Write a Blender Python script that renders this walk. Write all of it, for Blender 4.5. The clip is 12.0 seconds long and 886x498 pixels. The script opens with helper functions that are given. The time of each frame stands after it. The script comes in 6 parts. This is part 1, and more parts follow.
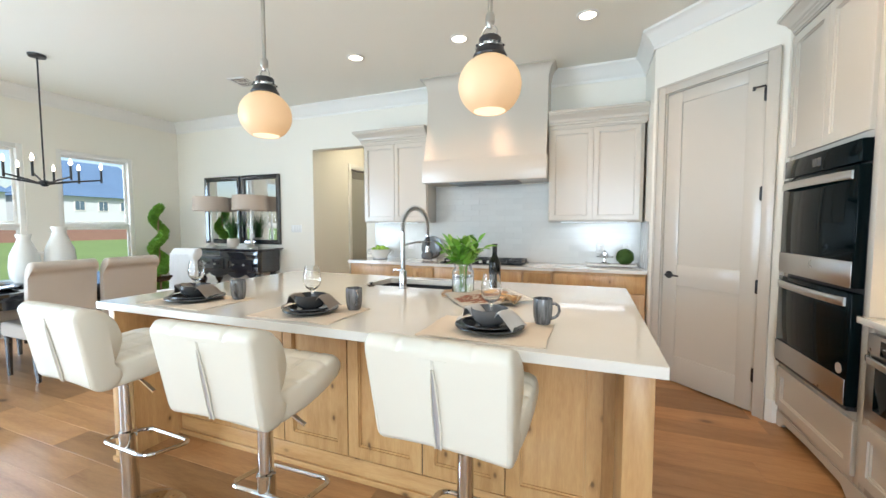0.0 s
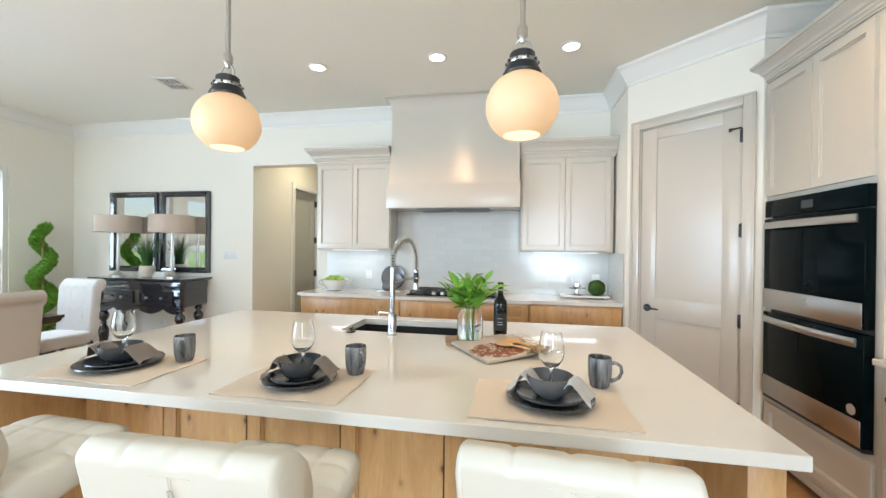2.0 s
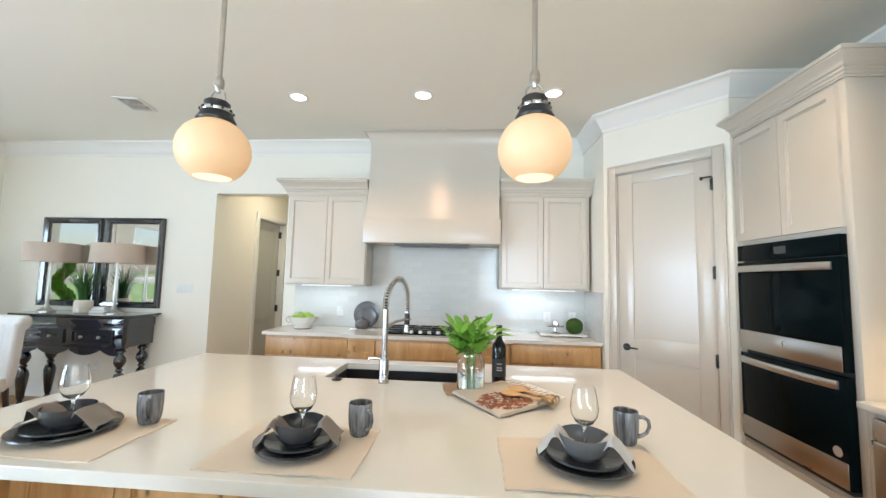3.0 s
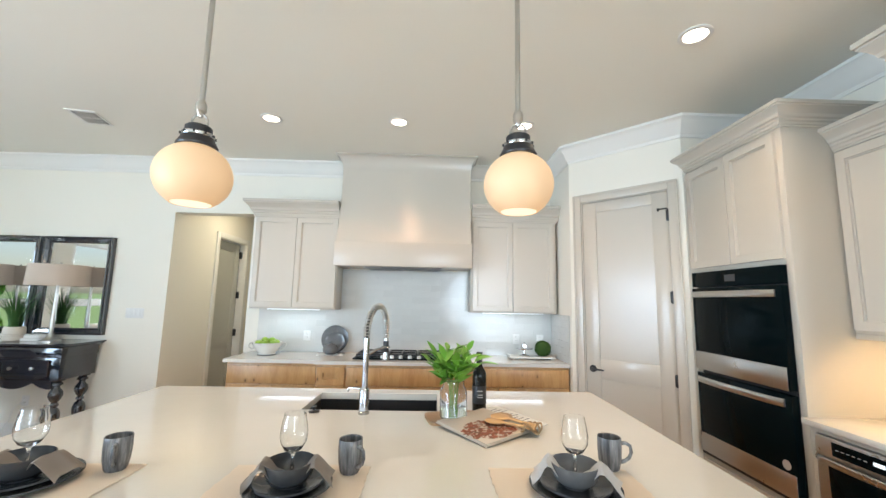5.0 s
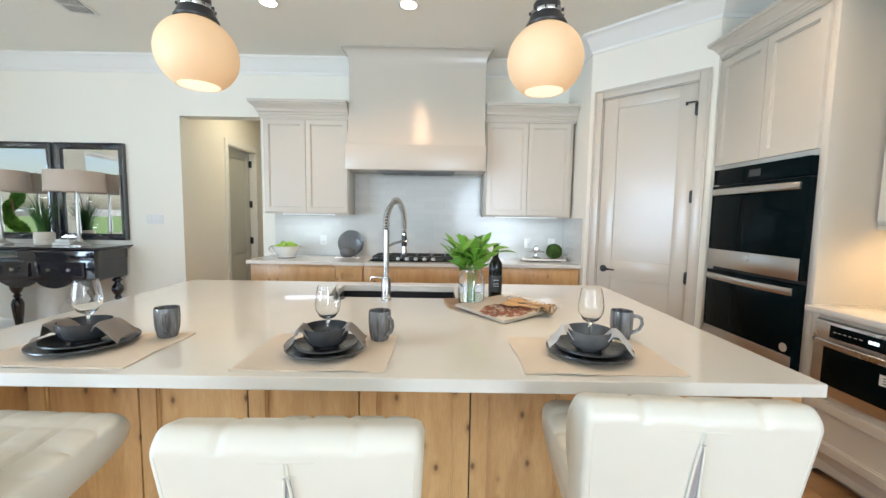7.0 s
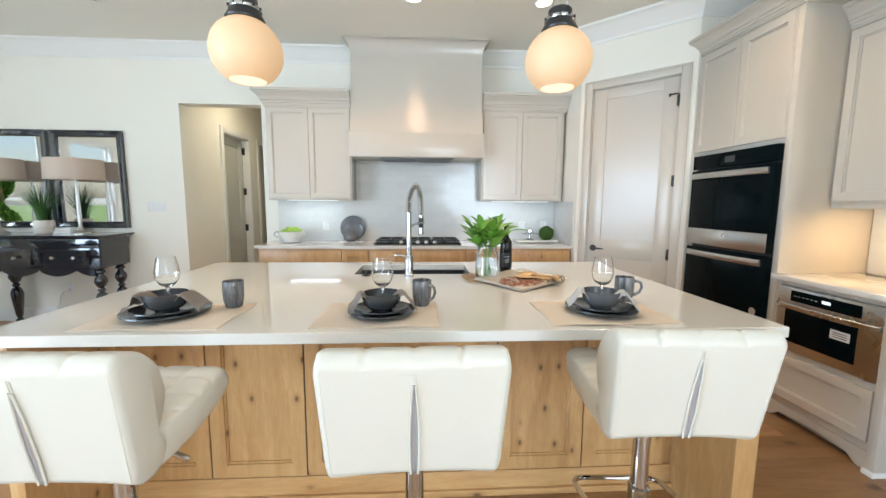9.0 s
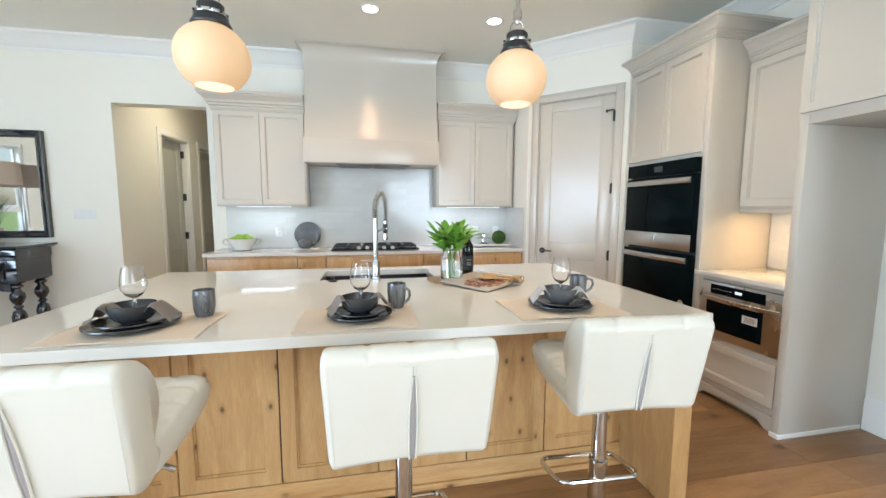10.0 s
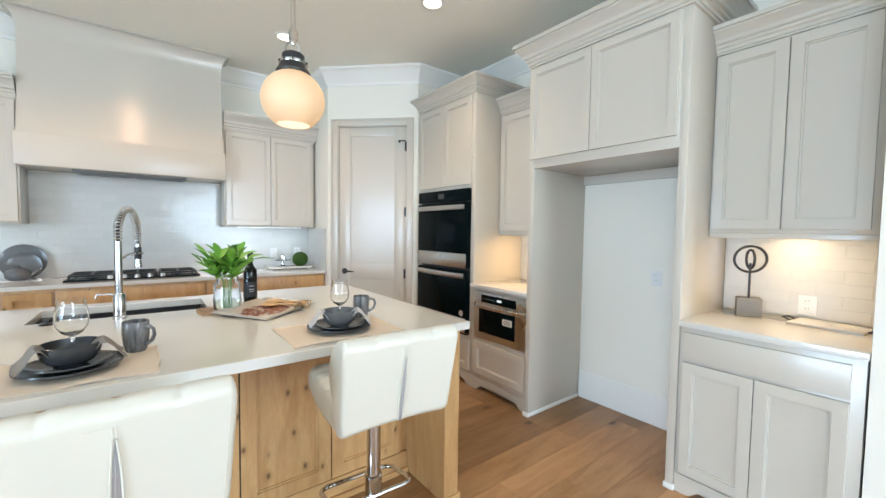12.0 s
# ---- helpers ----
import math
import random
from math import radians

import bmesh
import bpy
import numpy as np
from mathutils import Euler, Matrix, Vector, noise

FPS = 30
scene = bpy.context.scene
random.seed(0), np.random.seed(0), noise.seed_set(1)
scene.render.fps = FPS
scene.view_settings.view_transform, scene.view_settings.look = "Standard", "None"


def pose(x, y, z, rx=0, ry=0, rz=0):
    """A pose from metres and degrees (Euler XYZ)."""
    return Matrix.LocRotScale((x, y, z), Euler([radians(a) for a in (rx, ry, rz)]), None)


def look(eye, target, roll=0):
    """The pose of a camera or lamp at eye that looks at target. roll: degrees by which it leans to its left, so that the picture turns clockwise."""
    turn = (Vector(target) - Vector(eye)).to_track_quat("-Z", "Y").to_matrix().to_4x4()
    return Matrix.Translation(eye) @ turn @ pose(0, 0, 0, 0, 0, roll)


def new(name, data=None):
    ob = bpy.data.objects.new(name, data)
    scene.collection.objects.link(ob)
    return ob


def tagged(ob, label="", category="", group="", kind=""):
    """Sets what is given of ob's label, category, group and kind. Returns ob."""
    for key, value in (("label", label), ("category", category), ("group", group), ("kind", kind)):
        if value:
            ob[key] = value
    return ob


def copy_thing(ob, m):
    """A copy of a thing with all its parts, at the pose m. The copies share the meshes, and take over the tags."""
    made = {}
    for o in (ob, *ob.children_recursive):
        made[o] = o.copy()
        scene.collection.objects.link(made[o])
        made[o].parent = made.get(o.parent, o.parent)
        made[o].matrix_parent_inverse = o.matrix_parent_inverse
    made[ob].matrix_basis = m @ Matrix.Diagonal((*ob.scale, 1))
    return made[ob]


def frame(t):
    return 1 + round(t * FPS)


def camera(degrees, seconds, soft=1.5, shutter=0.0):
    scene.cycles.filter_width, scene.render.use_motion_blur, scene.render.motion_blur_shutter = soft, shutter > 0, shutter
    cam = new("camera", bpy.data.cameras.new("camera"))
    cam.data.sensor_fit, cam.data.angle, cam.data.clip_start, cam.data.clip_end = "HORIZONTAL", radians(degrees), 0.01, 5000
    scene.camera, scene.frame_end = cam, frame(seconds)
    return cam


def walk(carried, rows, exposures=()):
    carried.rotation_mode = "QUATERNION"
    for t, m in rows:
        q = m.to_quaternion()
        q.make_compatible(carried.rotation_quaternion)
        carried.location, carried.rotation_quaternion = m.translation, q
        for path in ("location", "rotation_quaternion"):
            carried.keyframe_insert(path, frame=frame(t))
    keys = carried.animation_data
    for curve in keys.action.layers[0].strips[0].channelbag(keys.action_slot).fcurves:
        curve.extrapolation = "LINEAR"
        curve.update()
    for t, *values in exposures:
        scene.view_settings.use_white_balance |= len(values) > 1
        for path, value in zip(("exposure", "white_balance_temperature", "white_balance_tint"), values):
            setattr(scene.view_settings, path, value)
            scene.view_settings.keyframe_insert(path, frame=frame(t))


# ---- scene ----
cam = camera(97.9, 12.0)
PATH = [
    (0, (-0.027, 0.093, 1.327), (-0.745, 1.956, 1.207), 0.0),
    (0.5, (-0.175, 0.126, 1.355), (-0.817, 2.017, 1.238), -0.2),
    (1, (-0.287, 0.147, 1.346), (-0.854, 2.062, 1.248), -0.0),
    (1.5, (-0.4, 0.23, 1.361), (-0.868, 2.174, 1.309), 0.4),
    (2, (-0.51, 0.291, 1.405), (-0.879, 2.257, 1.397), 0.6),
    (2.5, (-0.601, 0.322, 1.421), (-0.863, 2.303, 1.482), 1.0),
    (3, (-0.733, 0.351, 1.447), (-0.889, 2.338, 1.608), 1.3),
    (3.5, (-0.822, 0.339, 1.474), (-0.888, 2.321, 1.737), 1.3),
    (3.7, (-0.854, 0.327, 1.501), (-0.88, 2.305, 1.796), 1.0),
    (5.3, (-0.841, 0.312, 1.481), (-0.794, 2.298, 1.714), 1.3),
    (5.5, (-0.855, 0.312, 1.471), (-0.805, 2.304, 1.647), 1.4),
    (6, (-0.862, 0.332, 1.429), (-0.825, 2.331, 1.461), 1.4),
    (6.5, (-0.871, 0.339, 1.401), (-0.849, 2.337, 1.317), 1.3),
    (7, (-0.889, 0.321, 1.365), (-0.882, 2.314, 1.196), 0.9),
    (7.5, (-0.91, 0.259, 1.334), (-0.91, 2.247, 1.12), 0.6),
    (9.5, (-1.186, 0.062, 1.345), (-0.963, 2.036, 1.11), 0.3),
    (10, (-1.228, 0.021, 1.347), (-0.845, 1.974, 1.14), 0.2),
    (10.5, (-1.201, -0.012, 1.343), (-0.621, 1.893, 1.167), 0.4),
    (11, (-1.145, -0.037, 1.348), (-0.353, 1.794, 1.207), 0.6),
    (11.5, (-1.114, -0.054, 1.365), (-0.098, 1.664, 1.249), 0.8),
    (12, (-1.068, -0.061, 1.364), (0.147, 1.525, 1.266), 0.8),
]
EXPOSURE = 0.31
walk(cam, [(t, look(eye, target, roll)) for t, eye, target, roll in PATH], [(0, EXPOSURE - 0.03, 6500, 10), (3.5, EXPOSURE - 0.03, 6500, 10), (6.5, EXPOSURE - 0.12, 6450, 10), (9.5, EXPOSURE - 0.10, 6430, 10), (12, EXPOSURE - 0.08, 6280, 9)])

# ---- daylight ----
world = bpy.data.worlds.new("sky")
scene.world = world
world.use_nodes = True
wt = world.node_tree
sky = wt.nodes.new("ShaderNodeTexSky")
sky.sky_type, sky.sun_disc = "NISHITA", False
sky.sun_elevation, sky.sun_rotation = radians(48), radians(135)
sky.air_density, sky.dust_density = 1.0, 1.6
bg = wt.nodes["Background"]
bg.inputs["Strength"].default_value = 0.15
wt.links.new(sky.outputs["Color"], bg.inputs["Color"])
sun = new("sun", bpy.data.lights.new("sun", "SUN"))
sun.data.energy, sun.data.angle, sun.data.color = 5.0, radians(0.5), (1.0, 0.95, 0.88)
sun.matrix_world = look((10, -10, 15.7), (0, 0, 0))


def area(name, eye, target, w, h, power, colour):
    ob = new(name, bpy.data.lights.new(name, "AREA"))
    ob.data.shape, ob.data.size, ob.data.size_y = "RECTANGLE", w, h
    ob.data.energy, ob.data.color = power, colour
    ob.matrix_world = look(eye, target)
    return ob


def spot(name, eye, target, power, colour, degrees, blend=0.6, radius=0.05):
    ob = new(name, bpy.data.lights.new(name, "SPOT"))
    ob.data.energy, ob.data.color, ob.data.spot_size = power, colour, radians(degrees)
    ob.data.spot_blend, ob.data.shadow_soft_size = blend, radius
    ob.matrix_world = look(eye, target)
    return ob


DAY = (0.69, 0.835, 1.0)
WARM = (1.0, 0.72, 0.44)
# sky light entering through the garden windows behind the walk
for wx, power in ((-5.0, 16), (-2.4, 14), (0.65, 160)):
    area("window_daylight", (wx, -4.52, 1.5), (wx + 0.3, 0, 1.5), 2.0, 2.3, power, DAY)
area("side_window_daylight", (-6.52, -1.35, 1.27), (0, -0.9, 1.6), 3.2, 2.3, 340, (0.57, 0.77, 1.0))


# added lamp high outside the west windows, out of view, boosting their daylight
area("west_sky_fill", (-8.3, 2.85, 3.7), (-5.0, 2.85, 0.2), 3.2, 1.6, 300, DAY)


# ---- materials ----
def nodes_of(name):
    m = bpy.data.materials.new(name)
    m.use_nodes = True
    return m, m.node_tree, m.node_tree.nodes["Principled BSDF"]


def mixed(nt, fac, a, b):
    mx = nt.nodes.new("ShaderNodeMix")
    mx.data_type = "RGBA"
    for sock, v in ((mx.inputs["A"], a), (mx.inputs["B"], b)):
        if isinstance(v, tuple):
            sock.default_value = (*v[:3], 1)
        else:
            nt.links.new(v, sock)
    if isinstance(fac, float):
        mx.inputs["Factor"].default_value = fac
    else:
        nt.links.new(fac, mx.inputs["Factor"])
    return mx.outputs["Result"]


def coords(nt, stretch=(1, 1, 1), random_shift=False):
    tc = nt.nodes.new("ShaderNodeTexCoord")
    mp = nt.nodes.new("ShaderNodeMapping")
    mp.inputs["Scale"].default_value = stretch
    nt.links.new(tc.outputs["Object"], mp.inputs["Vector"])
    if random_shift:
        oi = nt.nodes.new("ShaderNodeObjectInfo")
        mu = nt.nodes.new("ShaderNodeMath")
        mu.operation = "MULTIPLY"
        mu.inputs[1].default_value = 37.0
        nt.links.new(oi.outputs["Random"], mu.inputs[0])
        nt.links.new(mu.outputs[0], mp.inputs["Location"])
    return mp.outputs["Vector"]


def noised(nt, vec, scale, detail=4.0, rough=0.55, distort=0.0):
    n = nt.nodes.new("ShaderNodeTexNoise")
    n.inputs["Scale"].default_value = scale
    n.inputs["Detail"].default_value = detail
    n.inputs["Roughness"].default_value = rough
    n.inputs["Distortion"].default_value = distort
    nt.links.new(vec, n.inputs["Vector"])
    return n.outputs["Fac"]


def ramped(nt, fac, stops):
    r = nt.nodes.new("ShaderNodeValToRGB")
    while len(r.color_ramp.elements) < len(stops):
        r.color_ramp.elements.new(0.5)
    for e, (p, c) in zip(r.color_ramp.elements, stops):
        e.position, e.color = p, (*c, 1)
    nt.links.new(fac, r.inputs["Fac"])
    return r.outputs["Color"]


def bumped(nt, b, fac, strength, dist=0.002):
    bp = nt.nodes.new("ShaderNodeBump")
    bp.inputs["Strength"].default_value, bp.inputs["Distance"].default_value = strength, dist
    nt.links.new(fac, bp.inputs["Height"])
    nt.links.new(bp.outputs["Normal"], b.inputs["Normal"])


def surface(name, col, rough=0.5, metal=0.0, vary=0.06, coarse=1.2, fine=60.0, bump=0.05, dist=0.002, spec=0.5, coat=0.0):
    """Painted, cast or woven surface: broad tone drift, fine grain and slight relief."""
    m, nt, b = nodes_of(name)
    v = coords(nt)
    big, small = noised(nt, v, coarse, 3.0), noised(nt, v, fine, 5.0)
    lo, hi = tuple(c * (1 - vary) for c in col), tuple(min(1, c * (1 + vary)) for c in col)
    tone = mixed(nt, big, lo, hi)
    tone = mixed(nt, 0.35, tone, mixed(nt, small, lo, hi))
    nt.links.new(tone, b.inputs["Base Color"])
    rr = nt.nodes.new("ShaderNodeMapRange")
    rr.inputs["To Min"].default_value, rr.inputs["To Max"].default_value = max(0, rough - 0.05), min(1, rough + 0.06)
    nt.links.new(noised(nt, v, coarse * 4, 4.0), rr.inputs["Value"])
    nt.links.new(rr.outputs[0], b.inputs["Roughness"])
    b.inputs["Metallic"].default_value = metal
    b.inputs["Specular IOR Level"].default_value = spec
    b.inputs["Coat Weight"].default_value = coat
    if bump:
        bumped(nt, b, small, bump, dist)
    return m


def wood(name, dark, mid, light, rough, along="z", knots=0.0, random_shift=True, tone=0.0, grain=1.0, rare=0.0):
    """Timber with stretched grain, tone drift and, where asked, knots."""
    m, nt, b = nodes_of(name)
    st = {"x": (1.2, 9, 9), "y": (9, 1.2, 9), "z": (9, 9, 1.2)}[along]
    v = coords(nt, tuple(s * grain for s in st), random_shift)
    g = noised(nt, v, 1.6, 6.0, 0.6, 0.8)
    col = ramped(nt, g, [(0.28, dark), (0.5, mid), (0.72, light)])
    fine = noised(nt, coords(nt, tuple(s * 9 for s in st), random_shift), 2.0, 3.0)
    col = mixed(nt, 0.22, col, ramped(nt, fine, [(0.35, dark), (0.65, light)]))
    if tone:
        oi = nt.nodes.new("ShaderNodeObjectInfo")
        hs = nt.nodes.new("ShaderNodeHueSaturation")
        mr = nt.nodes.new("ShaderNodeMapRange")
        mr.inputs["To Min"].default_value, mr.inputs["To Max"].default_value = 1 - tone, 1 + tone
        nt.links.new(oi.outputs["Random"], mr.inputs["Value"])
        nt.links.new(mr.outputs[0], hs.inputs["Value"])
        nt.links.new(col, hs.inputs["Color"])
        col = hs.outputs["Color"]
    if knots:
        vo = nt.nodes.new("ShaderNodeTexVoronoi")
        vo.voronoi_dimensions = "2D"
        vo.inputs["Scale"].default_value = knots
        sep, flat = nt.nodes.new("ShaderNodeSeparateXYZ"), nt.nodes.new("ShaderNodeCombineXYZ")
        nt.links.new(coords(nt, {"x": (0.6, 1, 1), "z": (1, 1, 0.6)}[along], random_shift), sep.inputs[0])
        across = nt.nodes.new("ShaderNodeMath")
        nt.links.new(sep.outputs["X" if along == "z" else "Z"], across.inputs[0])
        nt.links.new(sep.outputs["Y"], across.inputs[1])
        nt.links.new(across.outputs[0], flat.inputs[0])
        nt.links.new(sep.outputs["Z" if along == "z" else "X"], flat.inputs[1])
        nt.links.new(flat.outputs[0], vo.inputs["Vector"])
        gate = ramped(nt, vo.outputs["Color"], [(0.55 + rare, (0, 0, 0)), (0.62 + rare, (1, 1, 1))])
        halo = ramped(nt, vo.outputs["Distance"], [(0.04, (0.7, 0.7, 0.7)), (0.22, (0, 0, 0))])
        core = ramped(nt, vo.outputs["Distance"], [(0.03, (1, 1, 1)), (0.10, (0, 0, 0))])
        col = mixed(nt, mixed(nt, gate, (0.0, 0.0, 0.0), halo), col, tuple(c * 0.8 for c in dark))
        col = mixed(nt, mixed(nt, gate, (0.0, 0.0, 0.0), core), col, tuple(c * 0.36 for c in dark))
    nt.links.new(col, b.inputs["Base Color"])
    b.inputs["Roughness"].default_value = rough
    bumped(nt, b, fine, 0.12, 0.001)
    return m


def per_piece(m, tone):
    """Lets each piece differ a little in tone."""
    nt, b = m.node_tree, m.node_tree.nodes["Principled BSDF"]
    src = b.inputs["Base Color"].links[0].from_socket
    oi, hs, mr = nt.nodes.new("ShaderNodeObjectInfo"), nt.nodes.new("ShaderNodeHueSaturation"), nt.nodes.new("ShaderNodeMapRange")
    mr.inputs["To Min"].default_value, mr.inputs["To Max"].default_value = 1 - tone, 1 + tone
    nt.links.new(oi.outputs["Random"], mr.inputs["Value"])
    nt.links.new(mr.outputs[0], hs.inputs["Value"])
    nt.links.new(src, hs.inputs["Color"])
    nt.links.new(hs.outputs["Color"], b.inputs["Base Color"])


def glow(name, col, strength, base=None):
    m, nt, b = nodes_of(name)
    b.inputs["Base Color"].default_value = (*(base or col), 1)
    b.inputs["Emission Color"].default_value = (*col, 1)
    b.inputs["Emission Strength"].default_value = strength
    return m


def glassy(name, col=(1, 1, 1), rough=0.0, ior=1.45):
    m, nt, b = nodes_of(name)
    b.inputs["Base Color"].default_value = (*col, 1)
    b.inputs["Roughness"].default_value = rough
    b.inputs["Transmission Weight"].default_value = 1.0
    b.inputs["IOR"].default_value = ior
    return m


def streaked(name, lo, hi, rough):
    """Glaze that has run down in pale and dark streaks."""
    m, nt, b = nodes_of(name)
    f = noised(nt, coords(nt, (60, 60, 5)), 1.0, 4.0, 0.6)
    nt.links.new(ramped(nt, f, [(0.35, lo), (0.5, tuple((p + q) / 2.4 for p, q in zip(lo, hi))), (0.68, hi)]), b.inputs["Base Color"])
    b.inputs["Roughness"].default_value = rough
    bumped(nt, b, f, 0.15, 0.002)
    return m


WALL = surface("wall_paint", (0.83, 0.80, 0.715), 0.85, vary=0.02, coarse=0.8, fine=220, bump=0.04)
CEIL = surface("ceiling_paint", (0.87, 0.85, 0.765), 0.9, vary=0.015, coarse=0.6, fine=180, bump=0.05)
TRIM = surface("trim_paint", (0.80, 0.79, 0.75), 0.4, vary=0.015, fine=120, bump=0.02)
CAB = surface("greige_cabinet_paint", (0.568, 0.527, 0.458), 0.21, vary=0.025, fine=140, bump=0.02)
ALDER = wood("knotty_alder", (0.39, 0.20, 0.072), (0.50, 0.288, 0.118), (0.59, 0.37, 0.168), 0.34, "z", knots=9.0, tone=0.08)
ALDER_X = wood("knotty_alder_rail", (0.39, 0.20, 0.072), (0.50, 0.288, 0.118), (0.59, 0.37, 0.168), 0.34, "x", knots=7.0, tone=0.08)
OAK = wood("oak_plank", (0.25, 0.118, 0.045), (0.37, 0.195, 0.082), (0.46, 0.26, 0.12), 0.33, "x", knots=3.2, tone=0.30, grain=0.8, rare=0.13)
GAP = surface("dark_joint", (0.05, 0.035, 0.025), 0.9, vary=0.1)
QUARTZ = surface("warm_white_quartz", (0.66, 0.64, 0.59), 0.07, vary=0.05, coarse=5.0, fine=90, bump=0.0, coat=0.3)
TILE = surface("glazed_white_tile", (0.61, 0.61, 0.585), 0.07, vary=0.05, coarse=9.0, fine=30, bump=0.25, dist=0.004)
per_piece(TILE, 0.028)
GROUT = surface("grout", (0.56, 0.555, 0.53), 0.9, vary=0.05)
CHROME = surface("chrome", (0.60, 0.605, 0.61), 0.05, 1.0, vary=0.01, bump=0.0)
NICKEL = surface("brushed_nickel", (0.50, 0.49, 0.46), 0.32, 1.0, vary=0.04, fine=200, bump=0.02)
STEEL = surface("stainless_steel", (0.56, 0.55, 0.53), 0.28, 1.0, vary=0.03, fine=260, bump=0.02)
BLACK = surface("black_metal", (0.018, 0.018, 0.020), 0.38, vary=0.15, bump=0.02)
BLACKGLASS = surface("black_glass", (0.002, 0.0055, 0.0065), 0.02, vary=0.1, bump=0.0, spec=0.06)
LEATHER = surface("cream_leather", (0.62, 0.595, 0.52), 0.36, vary=0.02, coarse=4, fine=320, bump=0.12, dist=0.001)
PIPING = surface("silver_zip", (0.50, 0.50, 0.53), 0.4, 0.6, vary=0.05)
CERAMIC = surface("white_ceramic", (0.78, 0.77, 0.73), 0.2, vary=0.02, bump=0.0)
STONEWARE = surface("grey_stoneware", (0.045, 0.047, 0.051), 0.20, vary=0.25, coarse=14, fine=60, bump=0.05)
STONEWARE_L = streaked("streaked_grey_glaze", (0.06, 0.062, 0.066), (0.26, 0.26, 0.265), 0.2)
GREYWARE = surface("mid_grey_stoneware", (0.115, 0.117, 0.122), 0.2, vary=0.25, coarse=14, fine=60, bump=0.05)
SATIN = surface("satin_chrome", (0.46, 0.465, 0.47), 0.14, 1.0, vary=0.02, bump=0.0)
LINEN = surface("oatmeal_linen", (0.61, 0.525, 0.43), 0.9, vary=0.10, coarse=6, fine=500, bump=0.35)
NAPKIN = surface("taupe_napkin", (0.20, 0.175, 0.155), 0.85, vary=0.08, coarse=8, fine=500, bump=0.3)
NAPKIN_L = surface("pale_grey_napkin", (0.45, 0.45, 0.45), 0.85, vary=0.08, coarse=8, fine=500, bump=0.3)
INK = surface("blue_black_lacquer", (0.010, 0.012, 0.020), 0.09, vary=0.3, coarse=6, fine=40, bump=0.03, spec=0.7, coat=0.8)
UPHOLSTERY = surface("beige_upholstery", (0.55, 0.49, 0.43), 0.9, vary=0.05, coarse=5, fine=400, bump=0.3)
TUFTED = surface("white_upholstery", (0.74, 0.72, 0.70), 0.85, vary=0.04, coarse=5, fine=400, bump=0.3)
SHADE = surface("taupe_linen_shade", (0.56, 0.46, 0.38), 0.9, vary=0.05, coarse=5, fine=400, bump=0.3)
MIRROR = surface("mirror_silver", (0.88, 0.89, 0.89), 0.01, 1.0, vary=0.0, bump=0.0)
LEAF = surface("green_leaf", (0.13, 0.32, 0.035), 0.4, vary=0.35, coarse=16, fine=60, bump=0.1)
MOSS = surface("clipped_boxwood", (0.15, 0.34, 0.03), 0.7, vary=0.4, coarse=20, fine=90, bump=0.5)
GRASSY = surface("blade_leaf", (0.035, 0.115, 0.022), 0.5, vary=0.4, coarse=12, fine=60, bump=0.1)
APPLE = surface("green_apple", (0.28, 0.46, 0.05), 0.3, vary=0.2, coarse=20, fine=80, bump=0.02)
LIGHTWOOD = surface("pale_wood", (0.55, 0.33, 0.15), 0.5, vary=0.15, coarse=20, fine=120, bump=0.1)
BOARDWOOD = surface("olive_wood", (0.34, 0.20, 0.10), 0.45, vary=0.3, coarse=14, fine=90, bump=0.1)
GLASS = glassy("clear_glass", (0.97, 0.98, 0.98))
PANE = glassy("window_glass", (0.99, 1.0, 1.0), ior=1.1)
BOTTLE = surface("dark_bottle_glass", (0.008, 0.009, 0.007), 0.05, vary=0.1, bump=0.0, spec=0.35)
GLOBE = glow("lit_opal_glass", (1.0, 0.56, 0.23), 0.30, (0.64, 0.48, 0.32))
LAMPFACE = glow("lit_lamp_face", (1.0, 0.86, 0.68), 6.0)
COOLSTRIP = glow("cool_strip", (0.85, 0.93, 1.0), 1.4)
WARMSTRIP = glow("warm_strip", (1.0, 0.74, 0.42), 3.0)
BULB = glow("candle_bulb", (1.0, 0.82, 0.6), 6.0)


# ---- building helpers ----
def box(bm, x0, x1, y0, y1, z0, z1, b=0.0, seg=2):
    m = Matrix.Translation(((x0 + x1) / 2, (y0 + y1) / 2, (z0 + z1) / 2)) @ Matrix.Diagonal((x1 - x0, y1 - y0, z1 - z0, 1))
    got = bmesh.ops.create_cube(bm, size=1, matrix=m)["verts"]
    if b > 0:
        es = list({e for v in got for e in v.link_edges})
        bmesh.ops.bevel(bm, geom=es, offset=b, segments=seg, affect="EDGES", profile=0.5)
    return bm


def boxes(*rows, b=0.0):
    bm = bmesh.new()
    for r in rows:
        box(bm, *r, b=b)
    return bm


def lathe(bm, prof, seg=32, at=(0, 0, 0)):
    """A turned body: prof is a run of (radius, height); ends with radius 0 close it."""
    rings = []
    for r, z in prof:
        if r < 1e-6:
            rings.append([bm.verts.new((at[0], at[1], at[2] + z))])
        else:
            rings.append([bm.verts.new((at[0] + r * math.cos(2 * math.pi * k / seg), at[1] + r * math.sin(2 * math.pi * k / seg), at[2] + z)) for k in range(seg)])
    for a, c in zip(rings, rings[1:]):
        for k in range(seg):
            j = (k + 1) % seg
            q = [a[k % len(a)], a[j % len(a)], c[j % len(c)], c[k % len(c)]]
            q = list(dict.fromkeys(q))
            if len(q) > 2:
                bm.faces.new(q)
    return bm


